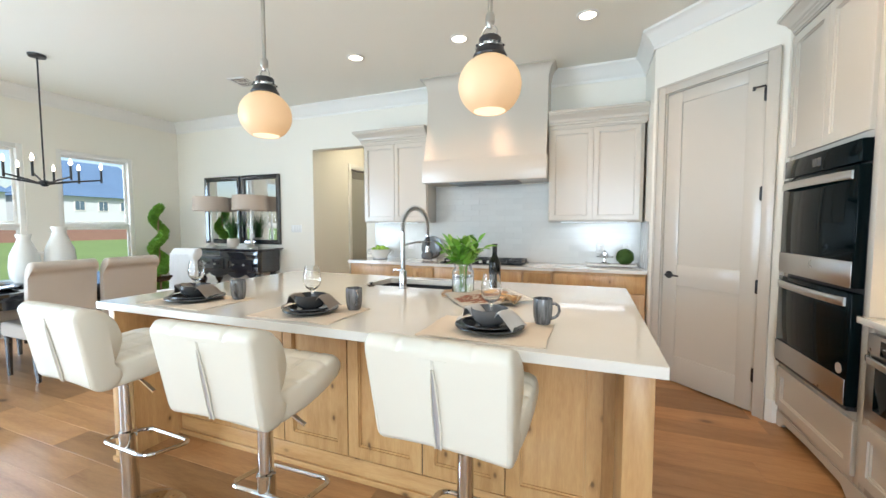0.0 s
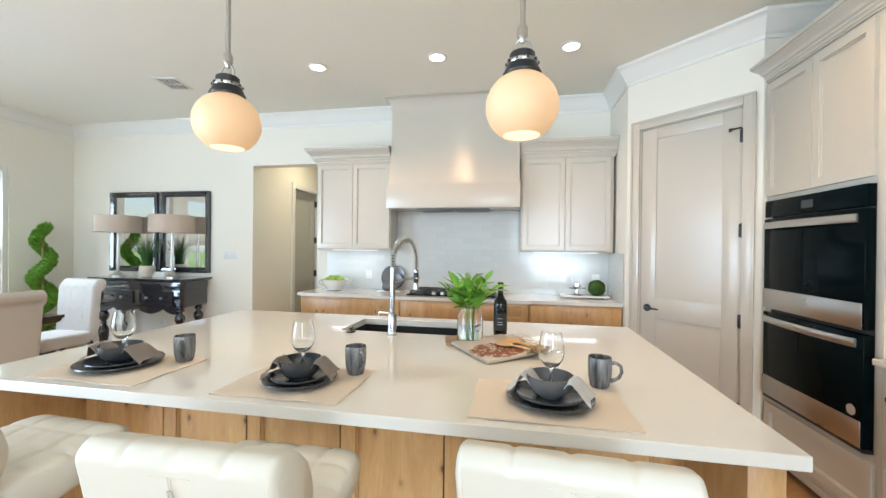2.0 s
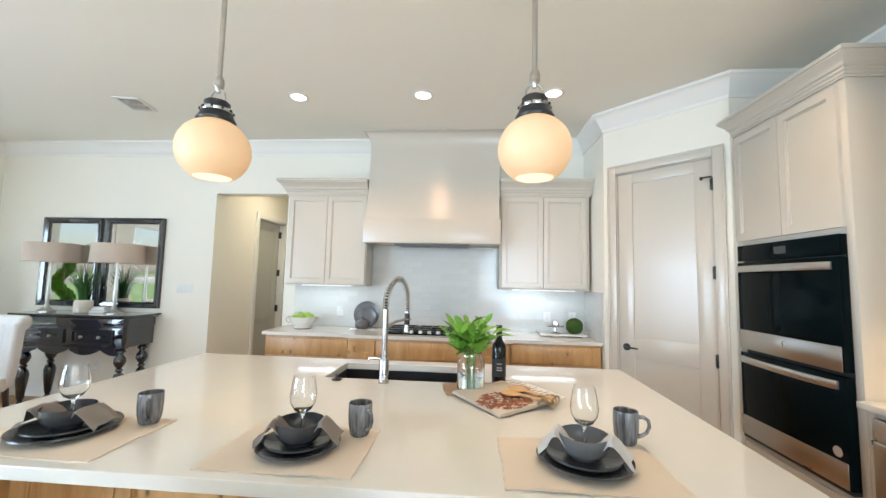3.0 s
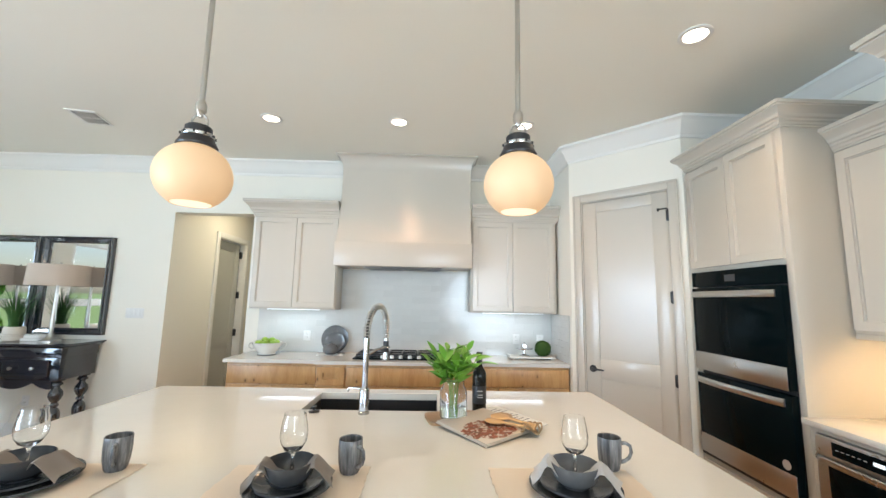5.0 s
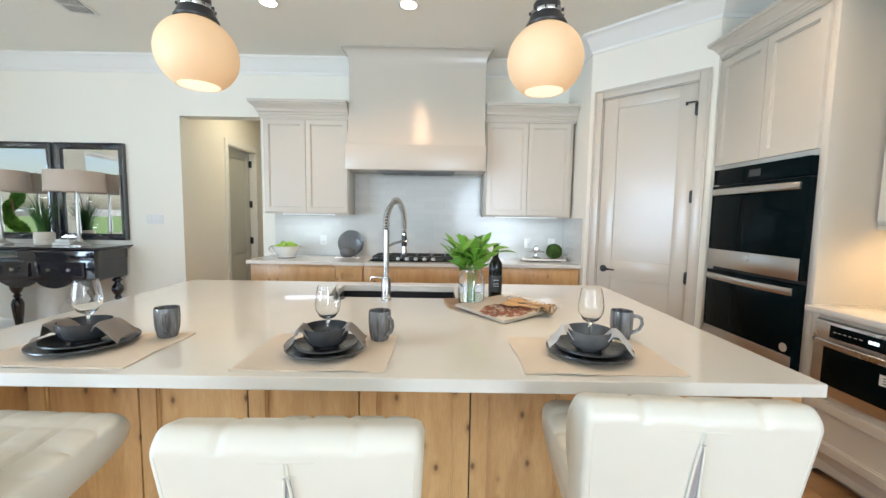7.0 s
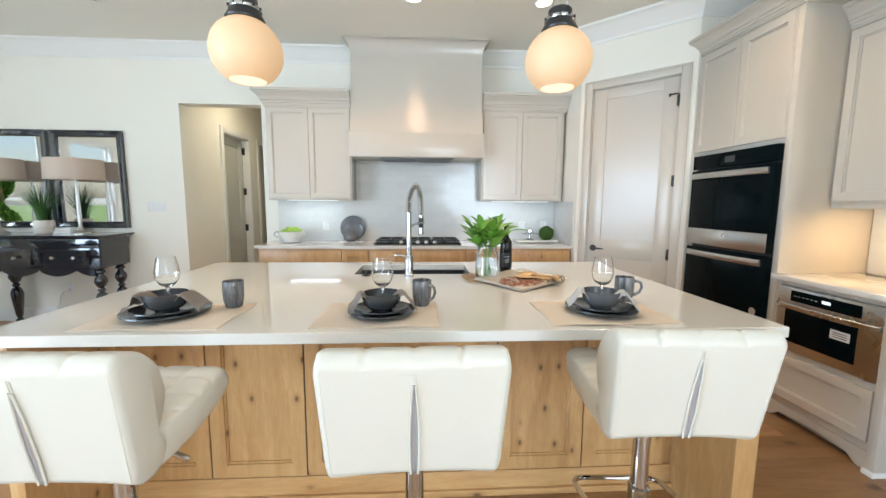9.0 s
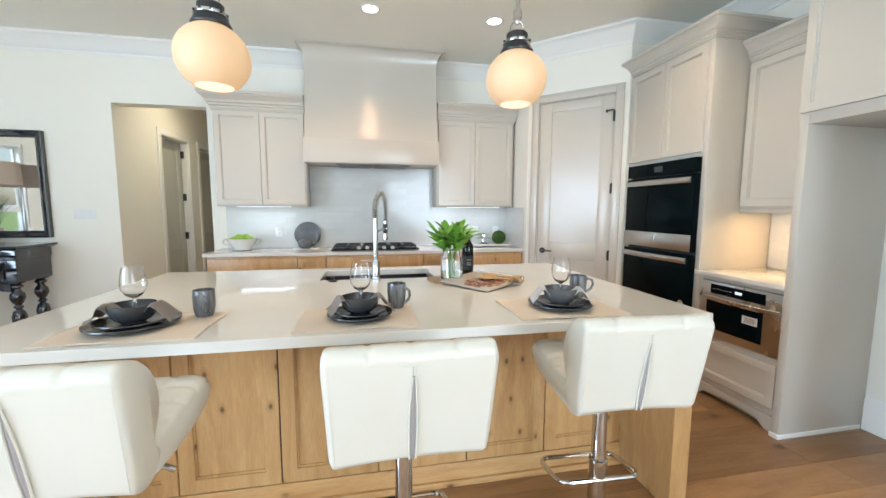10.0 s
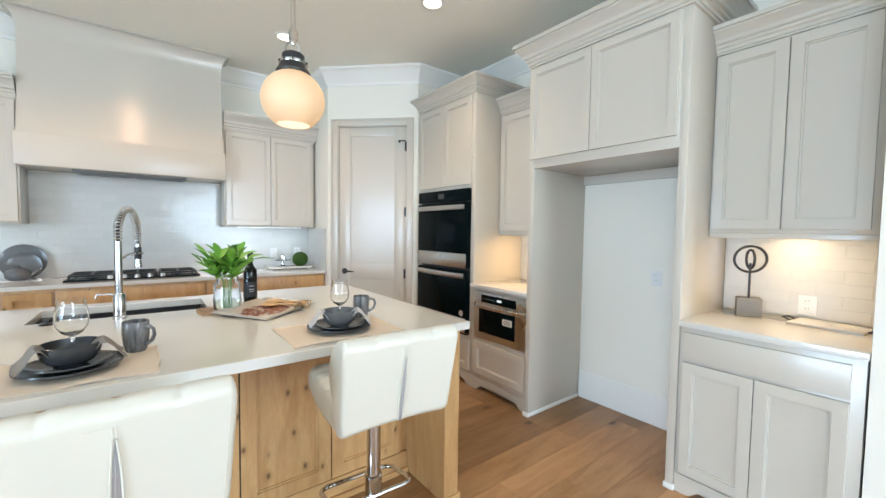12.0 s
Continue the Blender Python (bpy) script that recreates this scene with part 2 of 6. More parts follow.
def tube(bm, pts, r, seg=10, closed=False):
    """A round bar along pts; r is one radius or one a point."""
    pts = [Vector(p) for p in pts]
    n = len(pts)
    rad = r if isinstance(r, (list, tuple)) else [r] * n
    rings, side = [], None
    for i, p in enumerate(pts):
        d = (pts[(i + 1) % n] - pts[i - 1]) if closed else (pts[min(i + 1, n - 1)] - pts[max(i - 1, 0)])
        d.normalize()
        if side is None:
            side = d.cross(Vector((0.3, 0.5, 0.81))).normalized()
        side = (side - d * side.dot(d)).normalized()
        up = d.cross(side)
        rings.append([bm.verts.new(p + (side * math.cos(2 * math.pi * k / seg) + up * math.sin(2 * math.pi * k / seg)) * rad[i]) for k in range(seg)])
    for i in range(n if closed else n - 1):
        a, c = rings[i], rings[(i + 1) % n]
        for k in range(seg):
            bm.faces.new((a[k], a[(k + 1) % seg], c[(k + 1) % seg], c[k]))
    if not closed:
        bm.faces.new(rings[0][::-1])
        bm.faces.new(rings[-1])
    return bm


def prism(bm, pts, z0, z1):
    lo, hi = [bm.verts.new((x, y, z0)) for x, y in pts], [bm.verts.new((x, y, z1)) for x, y in pts]
    n = len(pts)
    bm.faces.new(lo[::-1])
    bm.faces.new(hi)
    for k in range(n):
        bm.faces.new((lo[k], lo[(k + 1) % n], hi[(k + 1) % n], hi[k]))
    return bm


def moulding(bm, path, prof, closed=False):
    """A moulding along a plan path, mitred; prof is a run of (out, height), out to the right of the way travelled."""
    pts = [Vector(p) for p in path]
    n = len(pts)
    rings = []
    for i, p in enumerate(pts):
        d0 = (p - pts[i - 1]) if (i or closed) else (pts[1] - p)
        d1 = (pts[(i + 1) % n] - p) if (i < n - 1 or closed) else (p - pts[i - 1])
        n0, n1 = Vector((d0.y, -d0.x)).normalized(), Vector((d1.y, -d1.x)).normalized()
        m = (n0 + n1).normalized()
        m = m / max(0.3, m.dot(n0))
        rings.append([bm.verts.new((p.x + m.x * o, p.y + m.y * o, z)) for o, z in prof])
    k = len(prof)
    for i in range(n if closed else n - 1):
        a, c = rings[i], rings[(i + 1) % n]
        for j in range(k):
            bm.faces.new((a[j], c[j], c[(j + 1) % k], a[(j + 1) % k]))
    if not closed:
        bm.faces.new(rings[0])
        bm.faces.new(rings[-1][::-1])
    return bm


def mesh_of(bm, name, material, smooth=None):
    bmesh.ops.recalc_face_normals(bm, faces=bm.faces)
    me = bpy.data.meshes.new(name)
    bm.to_mesh(me)
    bm.free()
    if material:
        me.materials.append(material)
    if smooth is not None:
        me.shade_smooth()
        if smooth < 179:
            me.set_sharp_from_angle(angle=radians(smooth))
    return me


def part(name, bm, material, parent=None, label="", smooth=35, at=None):
    ob = new(name, mesh_of(bm, name, material, smooth))
    if parent:
        ob.parent = parent
    if at is not None:
        ob.matrix_basis = at
    if label:
        ob["label"] = label
    return ob


def thing(name, label, category, m, group="", kind=""):
    ob = new(name)
    ob.empty_display_size = 0.1
    ob.matrix_basis = m
    return tagged(ob, label, category, group, kind)


def solid(name, bm, material, label, category, m=None, group="", kind="", smooth=35):
    ob = part(name, bm, material, None, "", smooth, m)
    return tagged(ob, label, category, group, kind)


def setting(name, bm, material, label, category, smooth=None):
    return tagged(part(name, bm, material, None, "", smooth), label, category, "", "structure")


H = 3.005

# ---- the room ----
HX0, HX1, HY1 = -3.745, -2.72, 9.0
floor = setting("floor", boxes((-6.7, 1.95, -4.7, 9.2, -0.2, -0.022)), GAP, "dark subfloor showing in the joints of an oak plank floor", "floor")
setting("ceiling", boxes((-6.7, 1.95, -4.7, 9.2, H, H + 0.15)), CEIL, "smooth pale painted ceiling over kitchen and dining room", "ceiling")
setting("wall_north", boxes((-6.66, -3.73, 4.58, 4.74, 0, H), (-3.73, -2.86, 4.58, 4.74, 2.397, H), (-2.86, 1.93, 4.58, 4.74, 0, H)), WALL, "warm white painted wall with a cased-free opening to the hall", "wall")
WIN_Z0, WIN_Z1 = 0.45, 2.32
WINS = ((1.80, 2.69), (3.0, 3.89))
rows = [(-6.66, -6.5, -4.66, -3.0, 0, H), (-6.66, -6.5, -3.0, 0.3, 0, 0.08), (-6.66, -6.5, -3.0, 0.3, 2.46, H), (-6.66, -6.5, 0.3, WINS[0][0], 0, H), (-6.66, -6.5, WINS[0][1], WINS[1][0], 0, H), (-6.66, -6.5, WINS[1][1], 4.58, 0, H)]
for y0, y1 in WINS:
    rows += [(-6.66, -6.5, y0, y1, 0, WIN_Z0), (-6.66, -6.5, y0, y1, WIN_Z1, H)]
setting("wall_west", boxes(*rows), WALL, "warm white painted wall with two tall windows and wide glass doors", "wall")
setting("wall_east", boxes((1.77, 1.93, -4.66, 4.58, 0, H)), WALL, "white painted wall behind the cabinet run", "wall")
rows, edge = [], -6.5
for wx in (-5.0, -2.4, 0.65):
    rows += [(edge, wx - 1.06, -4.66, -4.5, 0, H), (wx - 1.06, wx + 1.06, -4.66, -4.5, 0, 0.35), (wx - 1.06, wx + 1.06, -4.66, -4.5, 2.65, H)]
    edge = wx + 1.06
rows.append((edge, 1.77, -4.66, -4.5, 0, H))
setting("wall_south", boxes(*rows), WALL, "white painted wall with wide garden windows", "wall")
setting("wall_stub", boxes((1.13, 1.77, -0.08, 0.094, 0, H)), WALL, "short white wall ending the cabinet run", "wall")
# hall beyond the opening
setting("wall_hall_west", boxes((HX0 - 0.14, HX0, 4.74, 5.52, 0, H), (HX0 - 0.14, HX0, 5.52, 6.27, 2.265, H), (HX0 - 0.14, HX0, 6.27, 6.65, 0, H), (HX0 - 0.14, HX0, 6.65, 7.45, 2.265, H), (HX0 - 0.14, HX0, 7.45, HY1, 0, H)), WALL, "hall wall in warm white paint", "wall")
setting("wall_hall_east", boxes((HX1, HX1 + 0.14, 4.74, HY1, 0, H)), WALL, "hall wall in warm white paint", "wall")
setting("wall_hall_end", boxes((HX0 - 0.14, HX1 + 0.14, HY1, HY1 + 0.14, 0, H)), WALL, "end wall of the hall", "wall")
# corner pantry walls
PA, PB = Vector((0.455, 3.945)), Vector((1.135, 3.265))
U, N = Vector((0.70711, -0.70711)), Vector((-0.70711, -0.70711))
DOOR_U0, DOOR_U1, DOOR_H = 0.118, 0.852, 2.425


def on_slant(u, o):
    q = PA + U * u + N * o
    return (q.x, q.y)


bm = bmesh.new()
prism(bm, [(0.455, 4.58), (0.455, 3.945), on_slant(DOOR_U0, 0), on_slant(DOOR_U0, -0.12), (0.575, 3.995), (0.575, 4.58)], 0, H)
prism(bm, [on_slant(DOOR_U1, 0), (1.135, 3.265), (1.77, 3.265), (1.77, 3.385), (1.185, 3.385), on_slant(DOOR_U1, -0.12)], 0, H)
prism(bm, [on_slant(DOOR_U0, 0), on_slant(DOOR_U1, 0), on_slant(DOOR_U1, -0.12), on_slant(DOOR_U0, -0.12)], DOOR_H, H)
setting("wall_pantry", bm, WALL, "white corner pantry wall with a slanted door side", "wall")

# crown moulding and skirting
CROWN = [(0, H - 0.165), (0.012, H - 0.165), (0.016, H - 0.14), (0.03, H - 0.125), (0.045, H - 0.09), (0.075, H - 0.05), (0.09, H - 0.03), (0.105, H - 0.022), (0.105, H - 0.001), (0, H - 0.001)]
bm = bmesh.new()
moulding(bm, [(-6.5, -4.5), (-6.5, 4.58), (0.455, 4.58), (0.455, 3.945), (1.135, 3.265), (1.77, 3.265), (1.77, 0.094), (1.13, 0.094), (1.13, -0.08), (1.77, -0.08), (1.77, -4.5)], CROWN)
setting("trim_crown", bm, TRIM, "white stepped crown moulding under the ceiling", "crown moulding", 30)
SKIRT = [(0, 0.001), (0.016, 0.001), (0.016, 0.12), (0.011, 0.135), (0.006, 0.15), (0, 0.15)]
bm = bmesh.new()
for run in ([(-6.5, -4.5), (-6.5, -3.06)], [(-6.5, 0.36), (-6.5, 4.58), (-3.73, 4.58)], [(HX0, 4.75), (HX0, 5.45)], [(HX0, 6.34), (HX0, 6.56)], [(0.455, 4.0), (0.455, 3.945), on_slant(0.05, 0)], [on_slant(0.928, 0), (1.135, 3.265), (1.16, 3.265)], [(1.13, 0.09), (1.13, -0.08), (1.77, -0.08), (1.77, -4.5)]):
    moulding(bm, run, SKIRT)
setting("baseboard", bm, TRIM, "white painted skirting board along the walls", "skirting board", 30)
setting("baseboard_bay", moulding(bmesh.new(), [(1.77, 1.745), (1.77, 0.81)], [(o, 0.001 if z < 0.01 else z + 0.07) for o, z in SKIRT]), TRIM, "tall white skirting board in the refrigerator bay", "skirting board", 30)
bm = bmesh.new()
moulding(bm, [(HX0, 4.75), (HX0, HY1), (HX1, HY1), (HX1, 4.75)], CROWN)
setting("trim_hall_crown", bm, TRIM, "white crown moulding in the hall", "crown moulding", 30)


def window(name, y0, y1):
    """Double-hung window in the west wall."""
    w = y1 - y0
    win = thing(name, "white vinyl double-hung window with two sashes looking on a lawn", "window", pose(-6.5, y0, WIN_Z0), kind="structure")
    h = WIN_Z1 - WIN_Z0
    mid = 1.33 - WIN_Z0
    f = 0.055
    part("window_frame", boxes((-0.11, -0.01, 0, f, 0, h), (-0.11, -0.01, w - f, w, 0, h), (-0.11, -0.01, f, w - f, 0, f), (-0.11, -0.01, f, w - f, h - f, h), b=0.004), TRIM, win)
    part("meeting_rail", boxes((-0.095, -0.03, f, w - f, mid - 0.025, mid + 0.025), b=0.004), TRIM, win)
    for z0, z1, x in ((f, mid - 0.025, -0.05), (mid + 0.025, h - f, -0.085)):
        s = 0.03
        sash = part("sash", boxes((x - 0.012, x + 0.012, f, f + s, z0, z1), (x - 0.012, x + 0.012, w - f - s, w - f, z0, z1), (x - 0.012, x + 0.012, f + s, w - f - s, z0, z0 + s), (x - 0.012, x + 0.012, f + s, w - f - s, z1 - s, z1), b=0.003), TRIM, win)
        pane = part("pane", boxes((x - 0.002, x + 0.002, f + s, w - f - s, z0 + s, z1 - s)), PANE, sash)
        pane.visible_shadow = False
    part("window_sill", boxes((-0.02, 0.05, -0.03, w + 0.03, -0.03, 0.0), b=0.005), TRIM, win)
    return win


window("window_1", *WINS[0])
window("window_2", *WINS[1])


# ---- doors ----
def panel_door(parent, w, h, t, material, stile=0.125, top=0.13, lock=0.83, bottom=0.2, name="leaf"):
    """Two-panel door leaf: stiles and rails proud of flat panels; front at y = 0."""
    leaf = part(name, boxes((0, stile, 0, t, 0, h), (w - stile, w, 0, t, 0, h), (stile, w - stile, 0, t, 0, bottom), (stile, w - stile, 0, t, h - top, h), (stile, w - stile, 0, t, lock - 0.085, lock + 0.085), b=0.002), material, parent)
    for z0, z1 in ((bottom, lock - 0.085), (lock + 0.085, h - top)):
        part("door_panel", boxes((stile, w - stile, 0.010, t - 0.01, z0, z1)), material, leaf)
    return leaf


def hinge(parent, x, z, at=None):
    return part("hinge", boxes((x - 0.007, x + 0.007, -0.014, 0.002, z - 0.05, z + 0.05), (x - 0.018, x - 0.007, -0.003, 0.001, z - 0.045, z + 0.045), b=0.002), BLACK, parent, "matt black butt hinge")


pantry = thing("door_1", "greige two-panel pantry door, closed, with black lever", "door", pose(PA.x, PA.y, 0, 0, 0, -45), kind="structure")
LW = DOOR_U1 - DOOR_U0 - 0.016
leaf = panel_door(pantry, LW, DOOR_H - 0.02, 0.04, CAB, 0.122, 0.092, 0.905, 0.22)
leaf.matrix_basis = pose(DOOR_U0 + 0.008, 0.012, 0.012)
part("casing", boxes((0.048, 0.118, -0.02, 0.0, 0, 2.495), (0.852, 0.922, -0.02, 0.0, 0, 2.495), (0.118, 0.852, -0.02, 0.0, 2.425, 2.495), b=0.004), CAB, pantry)
part("casing_bead", boxes((0.044, 0.060, -0.028, -0.02, 0, 2.499), (0.910, 0.926, -0.028, -0.02, 0, 2.499), (0.060, 0.910, -0.028, -0.02, 2.483, 2.499), b=0.003), CAB, pantry)
part("jamb", boxes((0.1185, 0.1255, 0.001, 0.12, 0, 2.424), (0.8445, 0.8515, 0.001, 0.12, 0, 2.424), (0.1255, 0.8445, 0.001, 0.12, 2.418, 2.424), (0.1255, 0.14, 0.055, 0.08, 0, 2.418), (0.83, 0.8445, 0.055, 0.08, 0, 2.418)), CAB, pantry)
for z in (0.28, 0.905, 1.547, 2.215):
    hinge(pantry, 0.846, z)
bm = bmesh.new()
tube(bm, [(0.842, -0.008, 2.27), (0.79, -0.02, 2.268), (0.775, -0.02, 2.262)], 0.006, 8)
tube(bm, [(0.776, -0.02, 2.25), (0.776, -0.02, 2.275)], 0.009, 8)
part("door_stop", bm, BLACK, pantry, "matt black hinge-pin door stop")
lev = part("rosette", lathe(bmesh.new(), [(0, -0.004), (0.03, -0.004), (0.031, 0.004), (0.026, 0.009), (0, 0.009)], 24), BLACK, pantry, "matt black lever handle", at=pose(0.185, 0.008, 0.915, 90))
bm = tube(bmesh.new(), [(0, 0, 0.0), (0, 0, 0.045), (0.012, 0, 0.052), (0.05, 0.003, 0.052), (0.10, 0.002, 0.05), (0.115, 0, 0.049)], [0.011, 0.010, 0.010, 0.009, 0.007, 0.005], 10)
part("lever", bm, BLACK, lev)

hall_door = thing("door_2", "pale grey two-panel hall door, closed, with black hinges", "door", pose(HX0, 5.52, 0, 0, 0, 90), kind="structure")
HALLPAINT = surface("hall_door_paint", (0.50, 0.50, 0.45), 0.45, vary=0.02)
lf = panel_door(hall_door, 0.732, 2.25, 0.035, HALLPAINT, 0.12, 0.12, 0.85, 0.2)
lf.matrix_basis = pose(0.004, 0.085, 0.006)
part("jamb", boxes((-0.0005, 0.003, 0.001, 0.139, 0, 2.262), (0.747, 0.7505, 0.001, 0.139, 0, 2.262), (0.003, 0.747, 0.001, 0.139, 2.258, 2.2645)), TRIM, hall_door)
part("casing", boxes((-0.075, 0.0, -0.02, 0.0, 0, 2.34), (0.75, 0.825, -0.02, 0, 0, 2.34), (0.0, 0.75, -0.02, 0, 2.265, 2.34), b=0.004), TRIM, hall_door)
for z in (0.3, 0.95, 1.5, 2.1):
    part("hinge", boxes((0.722, 0.746, 0.045, 0.084, z - 0.05, z + 0.05), b=0.003), BLACK, hall_door, "matt black butt hinge")
# dark strip painted in for the shade between leaf and jamb
part("gap_shade_strip", boxes((0.7365, 0.7465, 0.088, 0.118, 0.004, 2.256)), GAP, hall_door)
hall_door2 = thing("door_3", "pale grey panelled hall door, closed", "door", pose(HX0, 6.65, 0, 0, 0, 90), kind="structure")
lf = panel_door(hall_door2, 0.79, 2.25, 0.035, HALLPAINT, 0.12, 0.12, 0.85, 0.2)
lf.matrix_basis = pose(0.005, 0.085, 0.006)
part("casing", boxes((-0.075, 0.0, -0.02, 0.0, 0, 2.34), (0.80, 0.875, -0.02, 0, 0, 2.34), (0.0, 0.80, -0.02, 0, 2.265, 2.34), b=0.004), TRIM, hall_door2)


# ---- cabinets ----
def shaker(bm, x0, x1, z0, z1, rail=0.06, t=0.02, y=0.0):
    """Shaker front in one skin, its face at y - t: chamfered edge, frame, bead and sunk panel."""
    rings = []
    for o, d in ((0, 0), (0, t - 0.0015), (0.0015, t), (rail, t), (rail + 0.0015, t * 0.62), (rail + 0.008, t * 0.58), (rail + 0.009, t * 0.22)):
        rings.append([bm.verts.new(p) for p in ((x0 + o, y - d, z0 + o), (x1 - o, y - d, z0 + o), (x1 - o, y - d, z1 - o), (x0 + o, y - d, z1 - o))])
    for p, q in zip(rings, rings[1:]):
        for k in range(4):
            bm.faces.new((p[k], p[(k + 1) % 4], q[(k + 1) % 4], q[k]))
    bm.faces.new(rings[-1])
    bm.faces.new(rings[0][::-1])
    return bm


CAP = [(0, 0), (0.010, 0), (0.010, 0.012), (0.017, 0.013), (0.018, 0.028), (0.027, 0.036), (0.027, 0.048), (0.038, 0.056), (0.043, 0.072), (0.056, 0.090), (0.072, 0.104), (0.077, 0.108), (0.077, 0.116), (0.086, 0.118), (0.086, 0.14), (0, 0.14)]


def capping(parent, w, d, z, scale=1.0, ends=(True, True)):
    """Stepped crown round the top of a cabinet."""
    path = ([(0, d)] if ends[0] else []) + [(0, -0.001), (w, -0.001)] + ([(w, d)] if ends[1] else [])
    bm = moulding(bmesh.new(), path, [(o * scale, z + k * scale) for o, k in CAP])
    return part("crown", bm, CAB, parent, smooth=18)


def cabinet(label, m, w, d, z0, z1, fronts, material=None, toe=0.0, crown_at=None, ends=(True, True), body_rows=(), category="cabinet", group="", crown_scale=1.0, name="wall_cabinet"):
    """A cabinet unit: carcass, its doors and drawers, and a crown where it has one."""
    material = material or CAB
    c = thing(name, label, category, m, group)
    rows = list(body_rows) or [(0, w, 0, d, z0 + toe, z1)]
    if toe:
        rows.append((0.0, w, 0.06, d, z0, z0 + toe - 0.001))
    if body_rows:
        for r in rows:
            part("carcass_panel", boxes(r, b=0.0012), material, c)
    else:
        part("body", boxes(rows[0], b=0.0015), material, c)
        if toe:
            part("toe_kick", boxes(rows[1]), material, c)
    for kind, x0, x1, a, b_, rail in fronts:
        f = part(kind, shaker(bmesh.new(), x0, x1, a, b_, rail), material, c) if rail else part(kind, boxes((x0, x1, -0.02, 0, a, b_), b=0.002), material, c)
    if crown_at:
        capping(c, w, d, crown_at, crown_scale, ends)
    return c


# range wall: wall cabinets, hood and base units
YB = 4.58
cabinet("greige shaker wall cabinet with two doors and a stepped crown", pose(-2.712, 4.31, 0), 0.868, 0.265, 1.368, 2.33, [("door", 0.012, 0.43, 1.386, 2.31, 0.047), ("door", 0.434, 0.856, 1.386, 2.31, 0.047)], crown_at=2.315, crown_scale=1.22, ends=(True, False), group="wall cabinets beside the hood")
cabinet("greige shaker wall cabinet with two doors beside the pantry", pose(-0.462, 4.31, 0), 0.892, 0.265, 1.368, 2.33, [("door", 0.018, 0.432, 1.386, 2.31, 0.047), ("door", 0.436, 0.862, 1.386, 2.31, 0.047)], crown_at=2.315, crown_scale=1.22, ends=(False, True), group="wall cabinets beside the hood")
hood = thing("range_hood", "tall greige painted range hood rising to the ceiling", "range hood", pose(-1.838, 4.15, 1.798))
HW = 1.367
part("band", boxes((-0.004, HW + 0.004, -0.014, 0.428, 0.012, 0.257), b=0.0025), CAB, hood)
bm = bmesh.new()
lo = [bm.verts.new(p) for p in ((0.006, 0.010, 0.258), (HW - 0.006, 0.010, 0.258), (HW - 0.006, 0.428, 0.258), (0.006, 0.428, 0.258))]
rings = [lo]
for k in range(1, 17):
    f = k / 16
    y = 0.010 + 0.13 * (1 - (1 - f) ** 2.3)
    rings.append([bm.verts.new(p) for p in ((0.006, y, 0.258 + 0.86 * f), (HW - 0.006, y, 0.258 + 0.86 * f), (HW - 0.006, 0.428, 0.258 + 0.86 * f), (0.006, 0.428, 0.258 + 0.86 * f))])
for a, c in zip(rings, rings[1:]):
    for k in range(4):
        bm.faces.new((a[k], a[(k + 1) % 4], c[(k + 1) % 4], c[k]))
bm.faces.new(rings[-1])
bm.faces.new(lo[::-1])
part("chimney", bm, CAB, hood)
cove = [(0.0, 1.03)] + [(0.075 * (1 - math.cos(k * math.pi / 16)), 1.03 + 0.165 * math.sin(k * math.pi / 16)) for k in range(1, 8)]
bm = moulding(bmesh.new(), [(0.006, 0.428), (0.006, 0.139), (HW - 0.006, 0.139), (HW - 0.006, 0.428)], cove + [(0.072, 1.195), (0.072, 1.205), (0, 1.205)])
part("crown", bm, CAB, hood, smooth=30)
part("grease_filter", boxes((0.30, HW - 0.30, 0.05, 0.36, 0.0, 0.012), (0.32, 0.66, 0.07, 0.34, -0.006, 0.0), (0.70, HW - 0.32, 0.07, 0.34, -0.006, 0.0), b=0.002), surface("grease_filter_metal", (0.16, 0.16, 0.155), 0.45, 1.0, vary=0.1, fine=200), hood, "dull grey metal hood insert")

# base units under the range wall
base_rows = [(-2.735, -1.905, "drawer_cabinet"), (-1.905, -1.635, "narrow_cabinet"), (-1.635, -0.665, "cooktop_cabinet"), (-0.665, -0.385, "narrow_cabinet"), (-0.385, 0.445, "drawer_cabinet")]
for x0, x1, nm in base_rows:
    w = x1 - x0
    fy = 3.995 if -1.95 < x0 < -0.5 else 4.03
    top = ("drawer", 0.01, w - 0.01, 0.70, 0.86, 0.05 if w < 0.3 else 0)
    rest = [("door", 0.01, w - 0.01, 0.115, 0.69, 0.06)] if w < 0.3 else [("door", 0.01, w / 2 - 0.002, 0.115, 0.69, 0.06), ("door", w / 2 + 0.002, w - 0.01, 0.115, 0.69, 0.06)]
    cabinet("natural knotty alder base cabinet with a drawer over doors", pose(x0 + 0.0005, fy, 0), w - 0.001, 4.575 - fy, 0, 0.882, [top] + rest, ALDER, toe=0.1, group="base cabinets on the range wall", name=nm)
solid("range_worktop", prism(bmesh.new(), [(-2.765, 4.004), (-1.93, 4.004), (-1.93, 3.969), (-0.36, 3.969), (-0.36, 4.004), (0.452, 4.004), (0.452, 4.568), (-2.765, 4.568)], 0.884, 0.914), QUARTZ, "warm white quartz worktop under the hood", "worktop")

